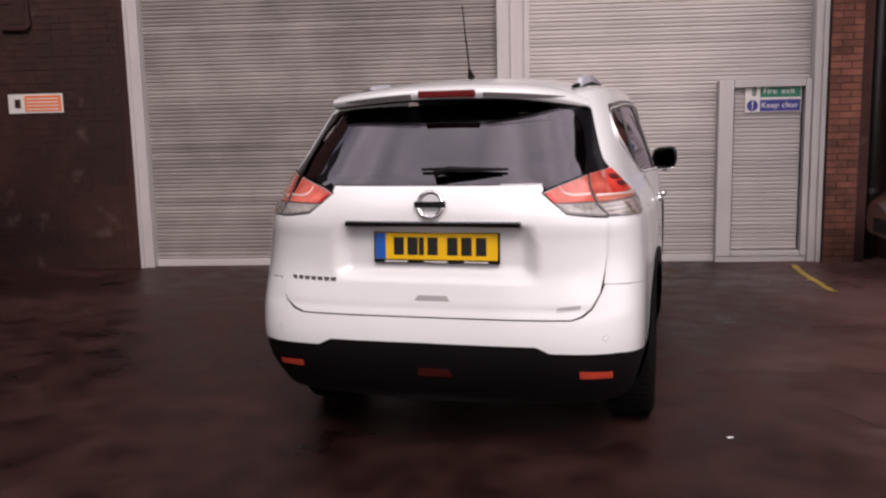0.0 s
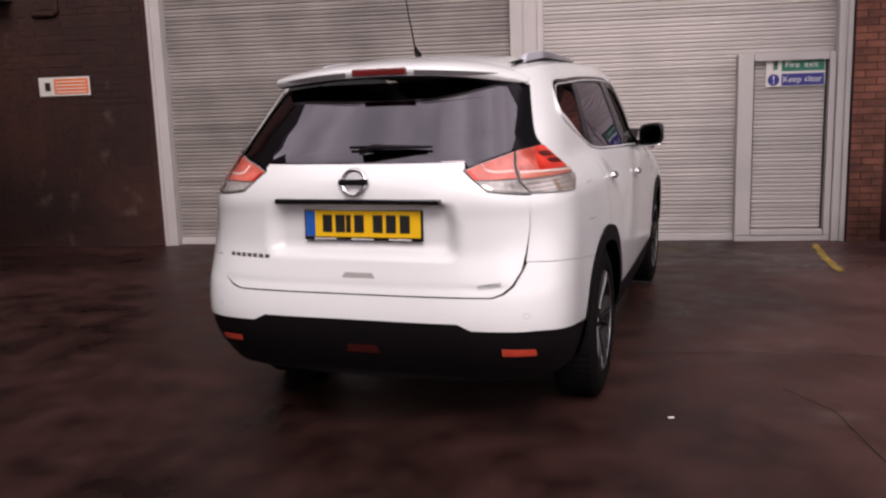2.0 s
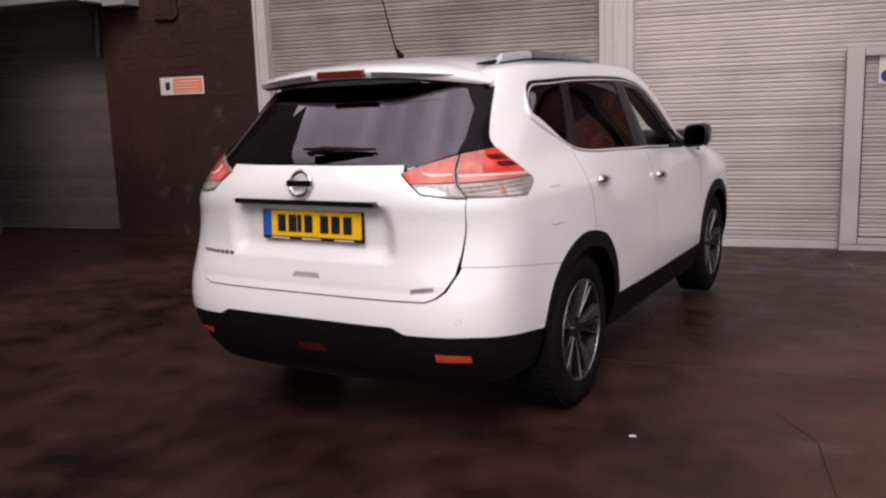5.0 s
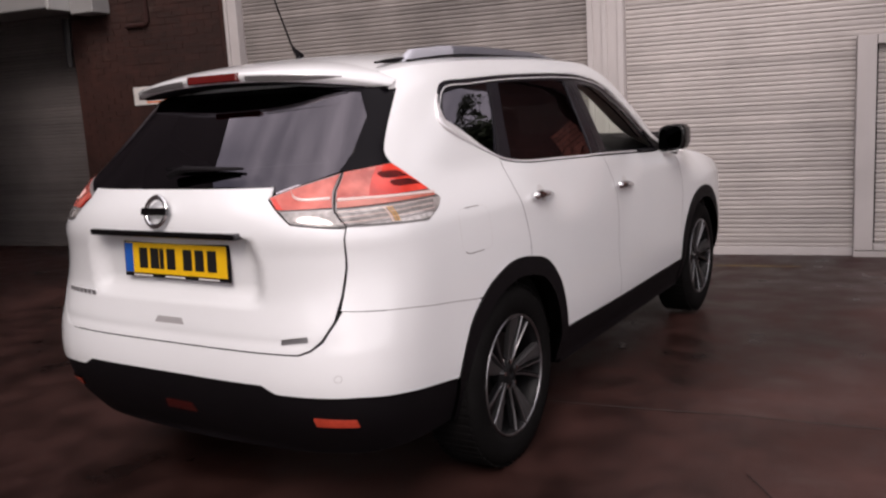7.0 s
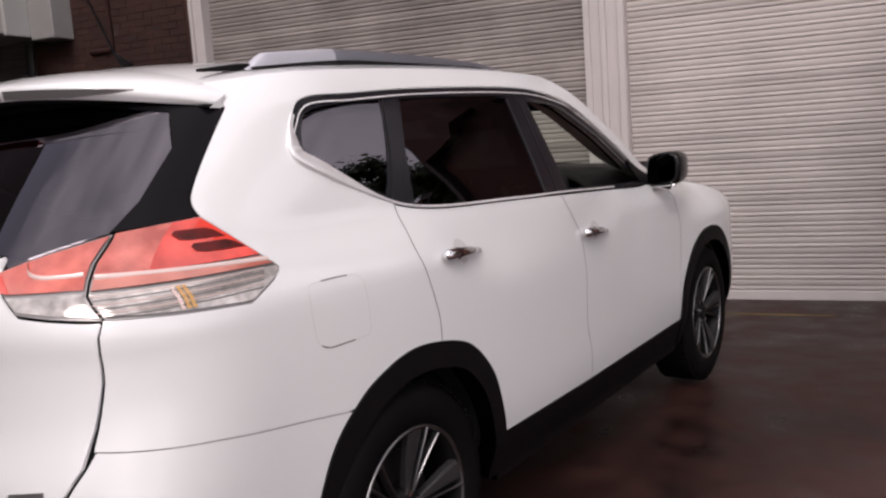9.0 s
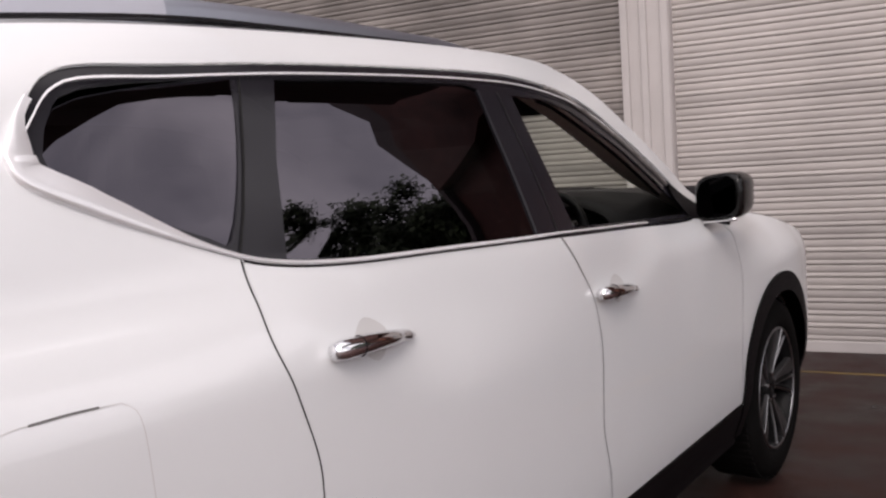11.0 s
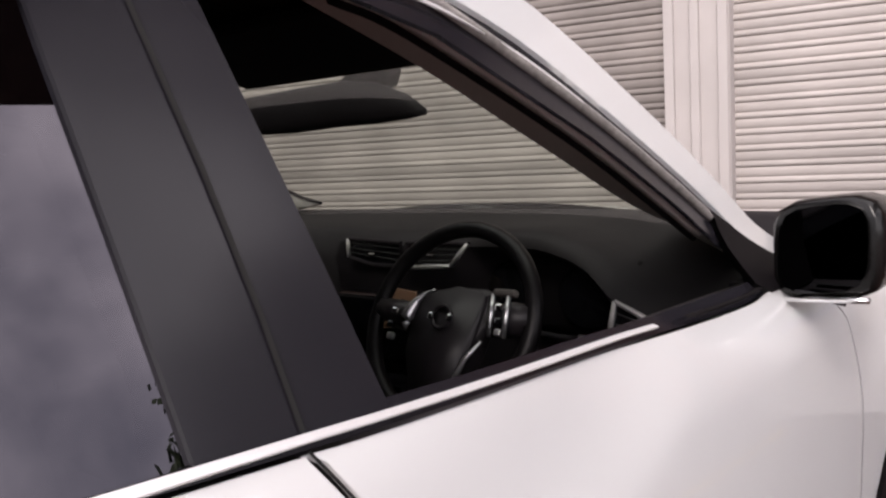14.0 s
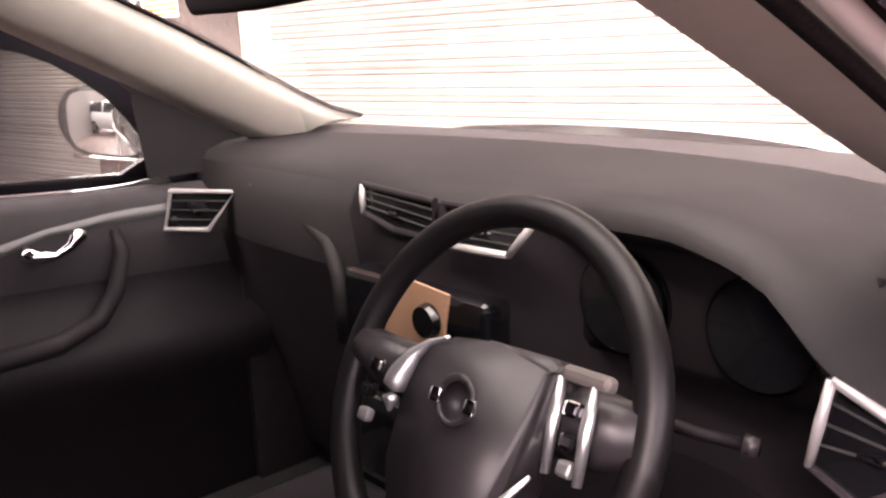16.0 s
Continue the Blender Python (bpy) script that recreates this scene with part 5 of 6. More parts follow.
flap = curve([(-1.47, 1.063), (-1.56, 1.066), (-1.625, 1.062), (-1.640, 1.04), (-1.640, .95), (-1.63, .915), (-1.605, .902), (-1.55, .901), (-1.47, .902), (-1.45, .915), (-1.447, .95), (-1.45, 1.04), (-1.47, 1.063)], 4)
lip_line("fuel_flap_gap", flap, 0.0007, mat("faint_gap_grey", (0.60, 0.59, 0.58), 0.5), car)
for edge in ([(-1.50, 1.0648), (-1.54, 1.066), (-1.59, 1.0652)], [(-1.625, .912), (-1.600, .9015), (-1.56, .901), (-1.51, .9015)]):
    lip_line("flap_edge", curve(edge, 4), 0.0016, mat("dark_gap_grey", (0.13, 0.125, 0.12), 0.6), car, off=0.0007)
for sg in (1, -1):
    lip_line("bumper_seam", dense([(-2.05, .791), (-1.95, .780), (-1.836, .763), (-1.66, .740), (-1.56, .726)]), 0.0012, GROOVE, car, sg=sg)
lip_line("window_seam", [(-1.193, 1.217), (-1.16, 1.29), (-1.13, 1.37), (-1.105, 1.45), (-1.082, 1.525)], 0.0022, SHELL, car, off=-0.004)
lip_line("window_seam", [(-.297, 1.165), (-.305, 1.25), (-.318, 1.351), (-.343, 1.511)], 0.0022, SHELL, car, off=-0.004)

# parking sensors in the bumper
for x in (.70, -.70):
    loop = [(x + .012 * math.cos(a), .592 + .011 * math.sin(a)) for a in [k * math.pi / 8 for k in range(17)]]
    lip_line("parking_sensor", loop, 0.0008, GROOVE, car, conv=rear)

# door handles
for sg in (1, -1):
    for y0, y1, z0, z1 in ((-1.110, -.877, 1.054, 1.036), (-.184, .058, .998, .975)):
        root = bmesh.new()
        pts, rad = [], []
        for k in range(13):
            t = k / 12
            y, z = y0 + (y1 - y0) * t, z0 + (z1 - z0) * t + 0.006 * math.sin(t * math.pi)
            p = surf(*side(y, z))
            pts.append((sg * (p.x + 0.004 + 0.019 * math.sin(min(1, t * 1.1 + .12) * math.pi) ** 0.5), y, z))
            rad.append(0.0180 * (1 - 0.42 * t ** 2.2) * (1 if 0 < k < 12 else 0.80 if k == 0 else 0.45))
        tube(root, pts, rad, 10, 1.0)
        h = part("door_handle", root, CHROME, car, "chrome door handle", smooth=True)
        seam = bmesh.new()
        q = Vector(pts[3])
        along = (Vector(pts[4]) - Vector(pts[2])).normalized()
        u_ = along.cross(Vector((0, 0, 1))).normalized()
        v_ = u_.cross(along)
        tube(seam, [q + (u_ * math.cos(a) + v_ * math.sin(a)) * (rad[3] + .0002) for a in [k * math.pi / 8 for k in range(17)]], .0012, 4, cap=False)
        part("handle_seam", seam, PLASTIC, h)
        # flush patch, darker than the body, paints the shade of the cup
        cup = S(curve([((y0 + y1) / 2 - .055, z0), ((y0 + y1) / 2, z0 + .035), ((y0 + y1) / 2 + .05, z0), ((y0 + y1) / 2, z0 - .04), ((y0 + y1) / 2 - .055, z0)], 5)[:-1])
        panel("handle_cup", cup, mat("recess_shade_white", (0.60, 0.595, 0.59), 0.35, coat=0.6), h, off=0.0015, gap=0, mirror=sg < 0, step=0.04, flange=0)

# black corner trim at the foot of the windscreen pillar, dark shut lines
panel("mirror_sail", S(dense([(.590, 1.240), (.66, 1.214), (.77, 1.155), (.835, 1.124), (.825, 1.108), (.74, 1.108), (.64, 1.112), (.60, 1.130), (.595, 1.185), (.590, 1.240)], 0.02)[:-1]), PLASTIC, car, off=0.003, gap=0, step=0.03, flange=0.01, label="black trim at the mirror foot")
for sg in (1, -1):
    lip_line("shut_line", FGAP, 0.0013, SHELL, car, off=0.0006, sg=sg)
    lip_line("shut_line", RGAP, 0.0015, SHELL, car, off=0.0006, sg=sg)

# door mirrors
for sg in (1, -1):
    cx, cy, cz, hw = (.913, 0, 1.177, .086) if sg > 0 else (.985, -.02, 1.225, .105)
    bm = bmesh.new()
    rings = []
    for y, k in ((.66, .90), (.665, .97), (.69, 1.0), (.76, .98), (.82, .86), (.86, .6), (.875, .25)):
        ring = []
        for i in range(24):
            a = i * 2 * math.pi / 24
            c, s_ = math.cos(a), math.sin(a)
            q = (abs(c) ** 4 + abs(s_) ** 4) ** -0.25
            ring.append((sg * (cx + hw * c * q * k + .012 * (y - .66)), y + cy - (.33 if sg > 0 else .72) * hw * c * k, cz + .078 * s_ * q * k + .010 * c))
        rings.append(ring)
    strip(bm, rings, closed=True, cap=True)
    bmesh.ops.recalc_face_normals(bm, faces=bm.faces)
    mr = part("door_mirror", bm, MIRCASE, car, "gloss black door mirror", smooth=True)
    bm = bmesh.new()
    ring = []
    for i in range(24):
        a = i * 2 * math.pi / 24
        c, s_ = math.cos(a), math.sin(a)
        q = (abs(c) ** 4 + abs(s_) ** 4) ** -0.25
        gw, gh, gs_, gt = (hw - .016, .064, .33, .09) if sg > 0 else (hw - .030, .066, .695, .008)
        ox = 0 if sg > 0 else -.012
        ring.append(bm.verts.new((sg * (cx + ox + gw * c * q), .650 + cy - (.33 if sg > 0 else .72) * ox - gs_ * gw * c * q + gt * gh * s_ * q - (0 if sg > 0 else .006), cz + .002 + gh * s_ * q + .010 * c)))
    if sg > 0:
        bm.faces.new(ring)
    else:
        # slightly domed glass
        mid = sum((v.co for v in ring), Vector()) / 24
        out = Vector((.571, -.821, 0))
        wide = max((v.co - mid).length_squared for v in ring)
        rows = []
        for q in (1, .8, .6, .4, .2):
            rows.append([bm.verts.new(mid + (v.co - mid) * q + out * (wide - (v.co - mid).length_squared * q * q) / 3.4) for v in ring])
        for a, b in zip(rows, rows[1:]):
            for i in range(24):
                bm.faces.new((a[i], a[(i + 1) % 24], b[(i + 1) % 24], b[i]))
        top = bm.verts.new(mid + out * wide / 3.4)
        for i in range(24):
            bm.faces.new((rows[-1][i], rows[-1][(i + 1) % 24], top))
        for v in ring:
            bm.verts.remove(v)
    part("mirror_pane", bm, DARKMIRROR if sg > 0 else MIRROR, mr, "mirror glass", smooth=sg < 0)
    bm = bmesh.new()
    tube(bm, [(sg * .80, .72, 1.11), (sg * .88, .72, cz - .065), (sg * .93, .73, cz - .075)], [.03, .028, .03], 10, 0.7)
    part("mirror_arm", bm, PLASTIC, mr, smooth=True)
    bm = bmesh.new()
    sl = .33 if sg > 0 else .70
    tube(bm, [(sg * (cx + o), .655 + cy - sl * o, cz - .074 + .1 * o) for o in (-.06, -.02, .03, .07)], .005, 6)
    part("mirror_strip", bm, CHROME, mr, smooth=True)

# ---------------------------------------------------------------- cabin
# headlining, floor, far side trims
bm = bmesh.new()
strip(bm, [[(x * .93, y, z - .03) for x, y, z in r] for r in roof_rings])
part("headlining", bm, mat("grey_headlining", (0.16, 0.155, 0.15), 0.9, vary=0.05), car, smooth=True)
bm = box(bmesh.new(), -.74, .74, -2.0, 1.3, .40, .44)
part("cabin_floor", bm, mat("black_carpet", (0.012, 0.012, 0.012), 0.95, vary=0.3, scale=60), car)
for sg in (1, -1):
    # door trim
    bm = bmesh.new()
    rings = []
    for y in [-1.05 + i * .11 for i in range(18)]:
        tz = tab([(-1.05, 1.165), (-.3, 1.135), (.6, 1.103), (.9, 1.09)], y)
        wx = min(surf(*side(min(y, .8), 1.10)).x, surf(*side(min(y, .8), tz + .015)).x) - .018
        rings.append([(sg * (wx - .012), y, tz), (sg * (wx - .05), y, tz + .012), (sg * (wx - .085), y, tz - .015), (sg * (wx - .085), y, tz - .09), (sg * (wx - .065), y, tz - .16), (sg * (wx - .065), y, tz - .22), (sg * (wx - .13), y, tz - .27), (sg * (wx - .13), y, tz - .34), (sg * (wx - .07), y, tz - .40), (sg * (wx - .07), y, .44)])
    strip(bm, [r[:5] for r in rings])
    trim = part("door_trim", bm, LITPLASTIC, car, "black soft door trim", smooth=True)
    part("door_card", strip(bmesh.new(), [r[4:] for r in rings]), FASCIA, trim, smooth=True)
    # pillar linings
    bm = bmesh.new()
    a = []
    if sg > 0:
        for y, z in [p for p in ROOF_EDGE if -.1 < p[0] < .9][::-1]:
            px = surf(*side(y, z)).x
            ez, ex = tab([(-.1, 1.545), (.12, 1.470), (.35, 1.378), (.62, 1.277), (.80, 1.222), (.9, 1.195)], y), .60 - .02 * ease(.3, .8, y)
            a.append([(px - .030, y, z - .030), (px - .050, y + .02, z - .012), (ex + .03, y + .03, ez + .05), (ex, y + .005, ez), (ex + .03, y - .015, ez - .02), (px - .035, y - .022, z - .052)])
    else:
        for k in range(13):
            t = k / 12
            u = Vector((-.60, .16 + .87 * t, tab([(.16, 1.625), (.40, 1.517), (.65, 1.402), (.845, 1.297), (.93, 1.250), (1.03, 1.218)], .16 + .87 * t)))
            v = Vector((-.73, .08 + .79 * t, 1.573 - .405 * t))
            mid = (u + v) / 2 + Vector((.022, -.022, .004))
            a.append([u, u.lerp(mid, .6) + Vector((.01, -.01, .01)), mid, v.lerp(mid, .5) + Vector((.008, -.01, 0)), v, (u + v) / 2 + Vector((-.05, .02, 0))])
    strip(bm, a, closed=True)
    part("pillar_lining", bm, CLOTH, car, "pale beige windscreen pillar lining", smooth=True)
    if sg < 0:
        bm = bmesh.new()
        tube(bm, [q[0] + Vector((.002, -.002, .004)) for q in a], .0045, 6)
        part("screen_seal", bm, PLASTIC, car, smooth=True)
    bm = bmesh.new()
    strip(bm, [[(sg * x, y, z) for x, y in ((wx, ya), (wx - .05, ya), (wx - .05, yb), (wx, yb))] for z, wx, ya, yb in ((1.50, .71, -.40, -.31), (1.35, .765, -.385, -.285), (1.20, .82, -.37, -.26), (.5, .84, -.37, -.22))], closed=True)
    part("centre_pillar", bm, DASH, car)

bm = prism(bmesh.new(), [(.56, 1.345), (.88, 1.175), (.86, 1.13), (.63, 1.125), (.615, 1.29)], .012, Matrix.Translation((-.775, 0, 0)) @ Matrix(((0, 0, 1, 0), (1, 0, 0, 0), (0, 1, 0, 0), (0, 0, 0, 1))))
part("corner_trim", bm, DASH, car, "black corner trim behind the mirror")
# footwell side panels
for sg in (1, -1):
    bm = box(bmesh.new(), min(sg * .72, sg * .745), max(sg * .72, sg * .745), .78, .95, .42, 1.10, 0.004)
    box(bm, min(sg * .45, sg * .719), max(sg * .45, sg * .719), .925, .95, .42, 1.0, 0.004)
    part("footwell_panel", bm, LOWBLACK, car)
# far door's pull and accent, passenger visor
bm = bmesh.new()
tube(bm, [(-.752, .375, 1.028), (-.744, .400, 1.016), (-.740, .430, 1.014), (-.742, .455, 1.026), (-.746, .475, 1.045), (-.750, .490, 1.056)], [.016, .015, .008, .011, .018, .010], 8)
part("inner_door_handle", bm, CHROME, car, "chrome inner door handle", smooth=True)
bm = bmesh.new()
strip(bm, [[(-.757, .33, 1.048), (-.744, .33, 1.042), (-.740, .33, 1.030), (-.757, .33, 1.020)], [(-.757, .42, 1.068), (-.744, .42, 1.063), (-.738, .42, 1.054), (-.757, .42, 1.046)], [(-.754, .53, 1.080), (-.741, .53, 1.076), (-.734, .53, 1.060), (-.752, .53, 1.050)], [(-.752, .66, 1.088), (-.738, .66, 1.084), (-.731, .66, 1.062), (-.75, .66, 1.048)]])
part("door_accent", bm, mat("grey_satin_accent", (0.10, 0.097, 0.10), 0.40, 0.3), car, "grey satin door accent", smooth=True)
bm = bmesh.new()
tube(bm, [(-.742, .54, 1.045), (-.728, .545, 1.00), (-.722, .52, .93), (-.712, .48, .885), (-.70, .40, .86), (-.70, .25, .855)], [.010, .016, .018, .018, .020, .020], 8)
part("door_grip", bm, DASH, car, "black moulded grip of the far door", smooth=True)
bm = bmesh.new()
tube(bm, [(-.52, .715, 1.125), (-.44, .715, 1.112), (-.35, .715, 1.088), (-.27, .712, 1.055), (-.235, .705, 1.00), (-.23, .70, .90)], [.004, .009, .012, .014, .014, .012], 8)
part("dash_trim", bm, DASH, car, "black curved dash trim", smooth=True)
for x0, x1 in ((-.60, -.06), (.04, .57)):
    bm = box(bmesh.new(), x0, x1, -.10, .10, -.012, .012, 0.010, pose(0, .215, 1.520, -19, 0, 0))
    part("sun_visor", bm, DASH, car, "dark folded sun visor")
bm = box(bmesh.new(), -.62, .62, -.10, .10, -.010, .010, 0.008, pose(0, .19, 1.555, -20, 0, 0))
part("screen_header", bm, DASH, car)

# bright channel strip and rubber seal inside the open window's front edge
FR = curve([(-.10, 1.488), (0, 1.462), (.26, 1.353), (.50, 1.238), (.60, 1.188)])
for nm, dz, dx, w, mt in (("window_channel", .017, .034, .007, PALESTRIP), ("window_seal", .008, .046, .005, PLASTIC), ("inner_seal", .030, .021, .015, PLASTIC), ("outer_seal", .040, .006, .009, mat("grey_flocked_seal", (0.26, 0.245, 0.235), 0.9, vary=0.3, scale=120))):
    bm = bmesh.new()
    tube(bm, [(surf(*side(y, z + dz)).x - dx, y, z + dz) for y, z in FR], w, 6, 0.8)
    part(nm, bm, mt, car, smooth=True)

# dashboard: lofted across the car, its hood falling away towards the driver's door
HOODZ = [(-.80, 1.175), (.38, 1.175), (.45, 1.160), (.50, 1.140), (.54, 1.108), (.585, 1.082), (.63, 1.062), (.68, 1.044), (.74, 1.026), (.80, 1.012)]
rings = []
for i in range(65):
    x = -.80 + i * .025
    hood = math.exp(-((x - .40) / .17) ** 4)
    cen = math.exp(-((x - .05) / .17) ** 4)
    far = ease(.44, .58, x)
    bulge = .028 * math.exp(-((x + .42) / .24) ** 4)
    zt = tab(HOODZ, x)
    yf = (.72 + .03 * abs(x) - .03 * cen) * (1 - far) + (.655 + .02 * ease(.66, .8, x)) * far
    lip = (.07 * hood) * (1 - far)
    mid = zt + .014 + (1.198 - zt - .014) * .62 * far
    rings.append([(x, 1.17 - .12 * abs(x) ** 2, 1.19), (x, 1.06 - .10 * abs(x) ** 2, 1.204), (x, .96, 1.198), (x, .86, mid), (x, yf + .05 - lip, zt + .008 + .012 * hood + .012 * far),
                  (x, yf + .01 - lip, zt - .006 + .012 * hood), (x, yf - .06 * hood * (1 - far), zt - .022 + .008 * hood), (x, yf - .005 + .05 * hood + .02 * far - bulge, zt - .06),
                  (x, yf + .01 - .03 * cen + .06 * hood + .02 * far - bulge, zt - .16), (x, yf + .05 - .08 * cen, zt - .30), (x, yf + .12 - .16 * cen, zt - .48), (x, yf + .16 - .2 * cen, .5)])
split = next(i for i, r in enumerate(rings) if r[0][0] > -.20)
dash = part("dashboard", strip(bmesh.new(), [r[:7] for r in rings]), DASH, car, "black soft-touch dashboard", smooth=True)
part("glovebox_panel", strip(bmesh.new(), [r[6:9] for r in rings[:split + 1]]), DASH, dash, smooth=True)
bm = strip(bmesh.new(), [r[8:] for r in rings[:split + 1]])
strip(bm, [r[9:] for r in rings[split:]])
# this end takes the paler plastic for light from the open window
part("dash_end", strip(bmesh.new(), [r[6:10] for r in rings if r[0][0] > .545]), LITPLASTIC, dash, smooth=True)
part("lower_dash", bm, LOWBLACK, dash, "black hard plastic below the dashboard", smooth=True)
part("fascia", strip(bmesh.new(), [r[6:10] for r in rings[split:] if r[0][0] < .56]), FASCIA, dash, "dark satin fascia round the dials", smooth=True)
# demister slot by the pillar and the seam along the top pad
bm = prism(bmesh.new(), [(.545, .835), (.62, .775), (.632, .787), (.558, .85)], .004, Matrix.Translation((0, 0, 1.146)) @ pose(0, 0, 0, -14, 8, 0))
part("demister_slot", bm, SCREEN, dash, "dark demister slot")


def vent(pts, bright=None):
    """Air vent: a frame round a dark slatted hollow, all or some of its edges bright. pts: corners in the car."""
    p = [Vector(q) for q in pts]
    m = len(p)
    c = sum(p, Vector()) / m
    n = (p[1] - p[0]).cross(p[-1] - p[0]).normalized()
    if n.y > 0:
        n = -n
    bm = bmesh.new()
    tube(bm, [q + n * .005 for q in p] + [p[0] + n * .005], .0050, 8)
    v = part("air_vent", bm, LOWBLACK if bright else VENTF, car, "framed air vent in the dashboard")
    for k in bright or ():
        bm = bmesh.new()
        tube(bm, [p[k] + n * .007, p[k].lerp(p[(k + 1) % m], .5) + n * .008, p[(k + 1) % m] + n * .007], [.0040, .0052, .0046], 8)
        part("vent_edge", bm, VENTF, v, "satin silver edge", smooth=True)
    bm = bmesh.new()
    bm.faces.new([bm.verts.new(q + n * .002) for q in p])
    part("vent_hollow", bm, SCREEN, v)
    for k in (1, 2, 3):
        bm = bmesh.new()
        a, b = p[0].lerp(p[-1], k / 4), p[1].lerp(p[2], k / 4)
        tube(bm, [a + n * .003, b + n * .003], .0018, 4)
        part("vent_slat", bm, SHELL, v)
    bm = bmesh.new()
    tube(bm, [c + n * .008 - Vector((.010, 0, 0)), c + n * .010 + Vector((.010, 0, 0))], .0028, 6)
    part("vent_tab", bm, CHROME, v)


vent([(-.725, .655, 1.103), (-.585, .72, 1.106), (-.65, .69, 1.030), (-.735, .64, 1.028)])
vent([(-.128, .692, 1.166), (.052, .672, 1.163), (.04, .672, 1.112), (-.050, .684, 1.110), (-.128, .690, 1.124)], (4,))
vent([(.075, .668, 1.164), (.262, .64, 1.170), (.222, .634, 1.125), (.07, .660, 1.112)], (1, 2))
vent([(.585, .628, 1.082), (.668, .640, 1.041), (.655, .634, 1.012), (.616, .618, .985), (.574, .620, 1.006)], (0, 4))

# centre stack and instruments
bm = box(bmesh.new(), -.14, .16, .645, .70, .90, 1.05, 0.01)
part("touch_screen", bm, SCREEN, car, "dark touch screen in the dashboard")
bm = box(bmesh.new(), -.12, .14, .625, .70, .74, .88, 0.02)
part("climate_panel", bm, GLOSS, car)
bm = box(bmesh.new(), .19, .575, .742, .83, .985, 1.135, 0.02)
cluster = part("instrument_binnacle", bm, PLASTIC, car, "dark instrument cluster under the hood", smooth=True)
for x in (.295, .465):
    m = Matrix.Translation((x, .738, 1.062)) @ pose(0, 0, 0, 0, 0, 90)
    bm = revolve(bmesh.new(), [(0, .0), (0, .055), (-.010, .058), (-.014, .0)], 36, m)
    part("dial_face", bm, SCREEN, cluster, "dark round instrument dial")
    bm = revolve(bmesh.new(), [(-.006, .0555), (.006, .0565), (.007, .060), (-.006, .062)], 36, m)
    part("dial_ring", bm, DCHROME, cluster, smooth=True)
bm = bmesh.new()
tube(bm, [(.43, .56, 1.030), (.50, .58, 1.020), (.528, .595, 1.016)], [.007, .006, .006], 8)
stalk = part("column_stalk", bm, PLASTIC, car, "black stalk behind the wheel", smooth=True)
bm = bmesh.new()
tube(bm, [(.528, .595, 1.016), (.540, .598, 1.015)], [.010, .009], 12)
part("stalk_tip", bm, HUBGLOSS, stalk, smooth=True)

# steering wheel
sw = new("steering_wheel")
sw.parent = car
tagged(sw, "black leather steering wheel with silver spoke trims")
sw.matrix_local = Matrix.Translation((.385, .42, 1.066)) @ pose(0, 0, 0, -26, 0, 0)
bm = bmesh.new()
strip(bm, [[((0.167 + .0145 * math.cos(t)) * math.cos(a), .0145 * math.sin(t), (0.167 + .0145 * math.cos(t)) * math.sin(a)) for t in [q * math.pi / 6 for q in range(12)]] for a in [k * math.pi / 24 for k in range(49)]], closed=True)
part("rim", bm, LEATHER, sw, smooth=True)
bm = bmesh.new()
prism(bm, [(-.058, .030), (-.030, .047), (.030, .055), (.092, .056), (.100, .045), (.096, .0), (.080, -.05), (.058, -.105), (.044, -.158), (-.020, -.158), (-.030, -.105), (-.040, -.06), (-.062, -.015)], .045, Matrix.Translation((0, .01, 0)) @ FACE)
bmesh.ops.bevel(bm, geom=bm.edges[:], offset=.010, segments=3, affect="EDGES")
part("airbag_cover", bm, HUBGLOSS, sw, smooth=True)
for pts, rad in (([(-.05, .004, .0), (-.11, .002, .006), (-.160, 0, .015)], [.030, .026, .018]), ([(.09, .004, .012), (.125, .002, .016), (.162, 0, .022)], [.028, .030, .020])):
    bm = bmesh.new()
    tube(bm, pts, rad, 8, 1.0)
    part("spoke", bm, HUBGLOSS, sw, smooth=True)
bm = bmesh.new()
q = [Vector((x, y, z)) for x, y, z in ((-.018, -.034, .047), (-.036, -.036, .038), (-.049, -.038, .023), (-.057, -.039, .005), (-.060, -.040, -.012), (-.057, -.039, -.028))]
fine = [q[i].lerp(q[i + 1], k / 4) for i in range(5) for k in range(4)] + [q[5]]
tube(bm, fine, [.0015 + .0095 * math.sin(math.pi * (i / 20) ** 1.7) ** 1.2 for i in range(21)], 10)
part("spoke_trim", bm, SILVER, sw, "satin silver spoke trim", smooth=True)
for x0, x1 in ((.106, .114), (.136, .143)):
    bm = bmesh.new()
    tube(bm, [(x0, -.036, .046), ((x0 + x1) / 2, -.038, .015), (x1, -.036, -.022)], [.0035, .005, .0035], 6)
    part("spoke_trim", bm, SILVER, sw, "satin silver spoke trim", smooth=True)
bm = box(bmesh.new(), .106, .148, -.040, -.026, .044, .056, .004)
part("spoke_cap", bm, mat("grey_brown_trim", (0.075, 0.065, 0.06), 0.5), sw)
for x, z, mt in ((-.095, .004, CHROME), (-.098, -.020, GLOSS), (-.092, -.040, SILVER), (.121, .026, CHROME), (.125, .004, GLOSS), (.129, -.014, SILVER)):
    bm = box(bmesh.new(), x - .007, x + .007, -.038, -.028, z - .006, z + .006, 0.003)
    part("button", bm, mt, sw)
bm = bmesh.new()
tube(bm, [(.098, -.030, -.030), (.078, -.036, -.062), (.060, -.032, -.105), (.050, -.020, -.15)], [.002, .0045, .005, .004], 8)
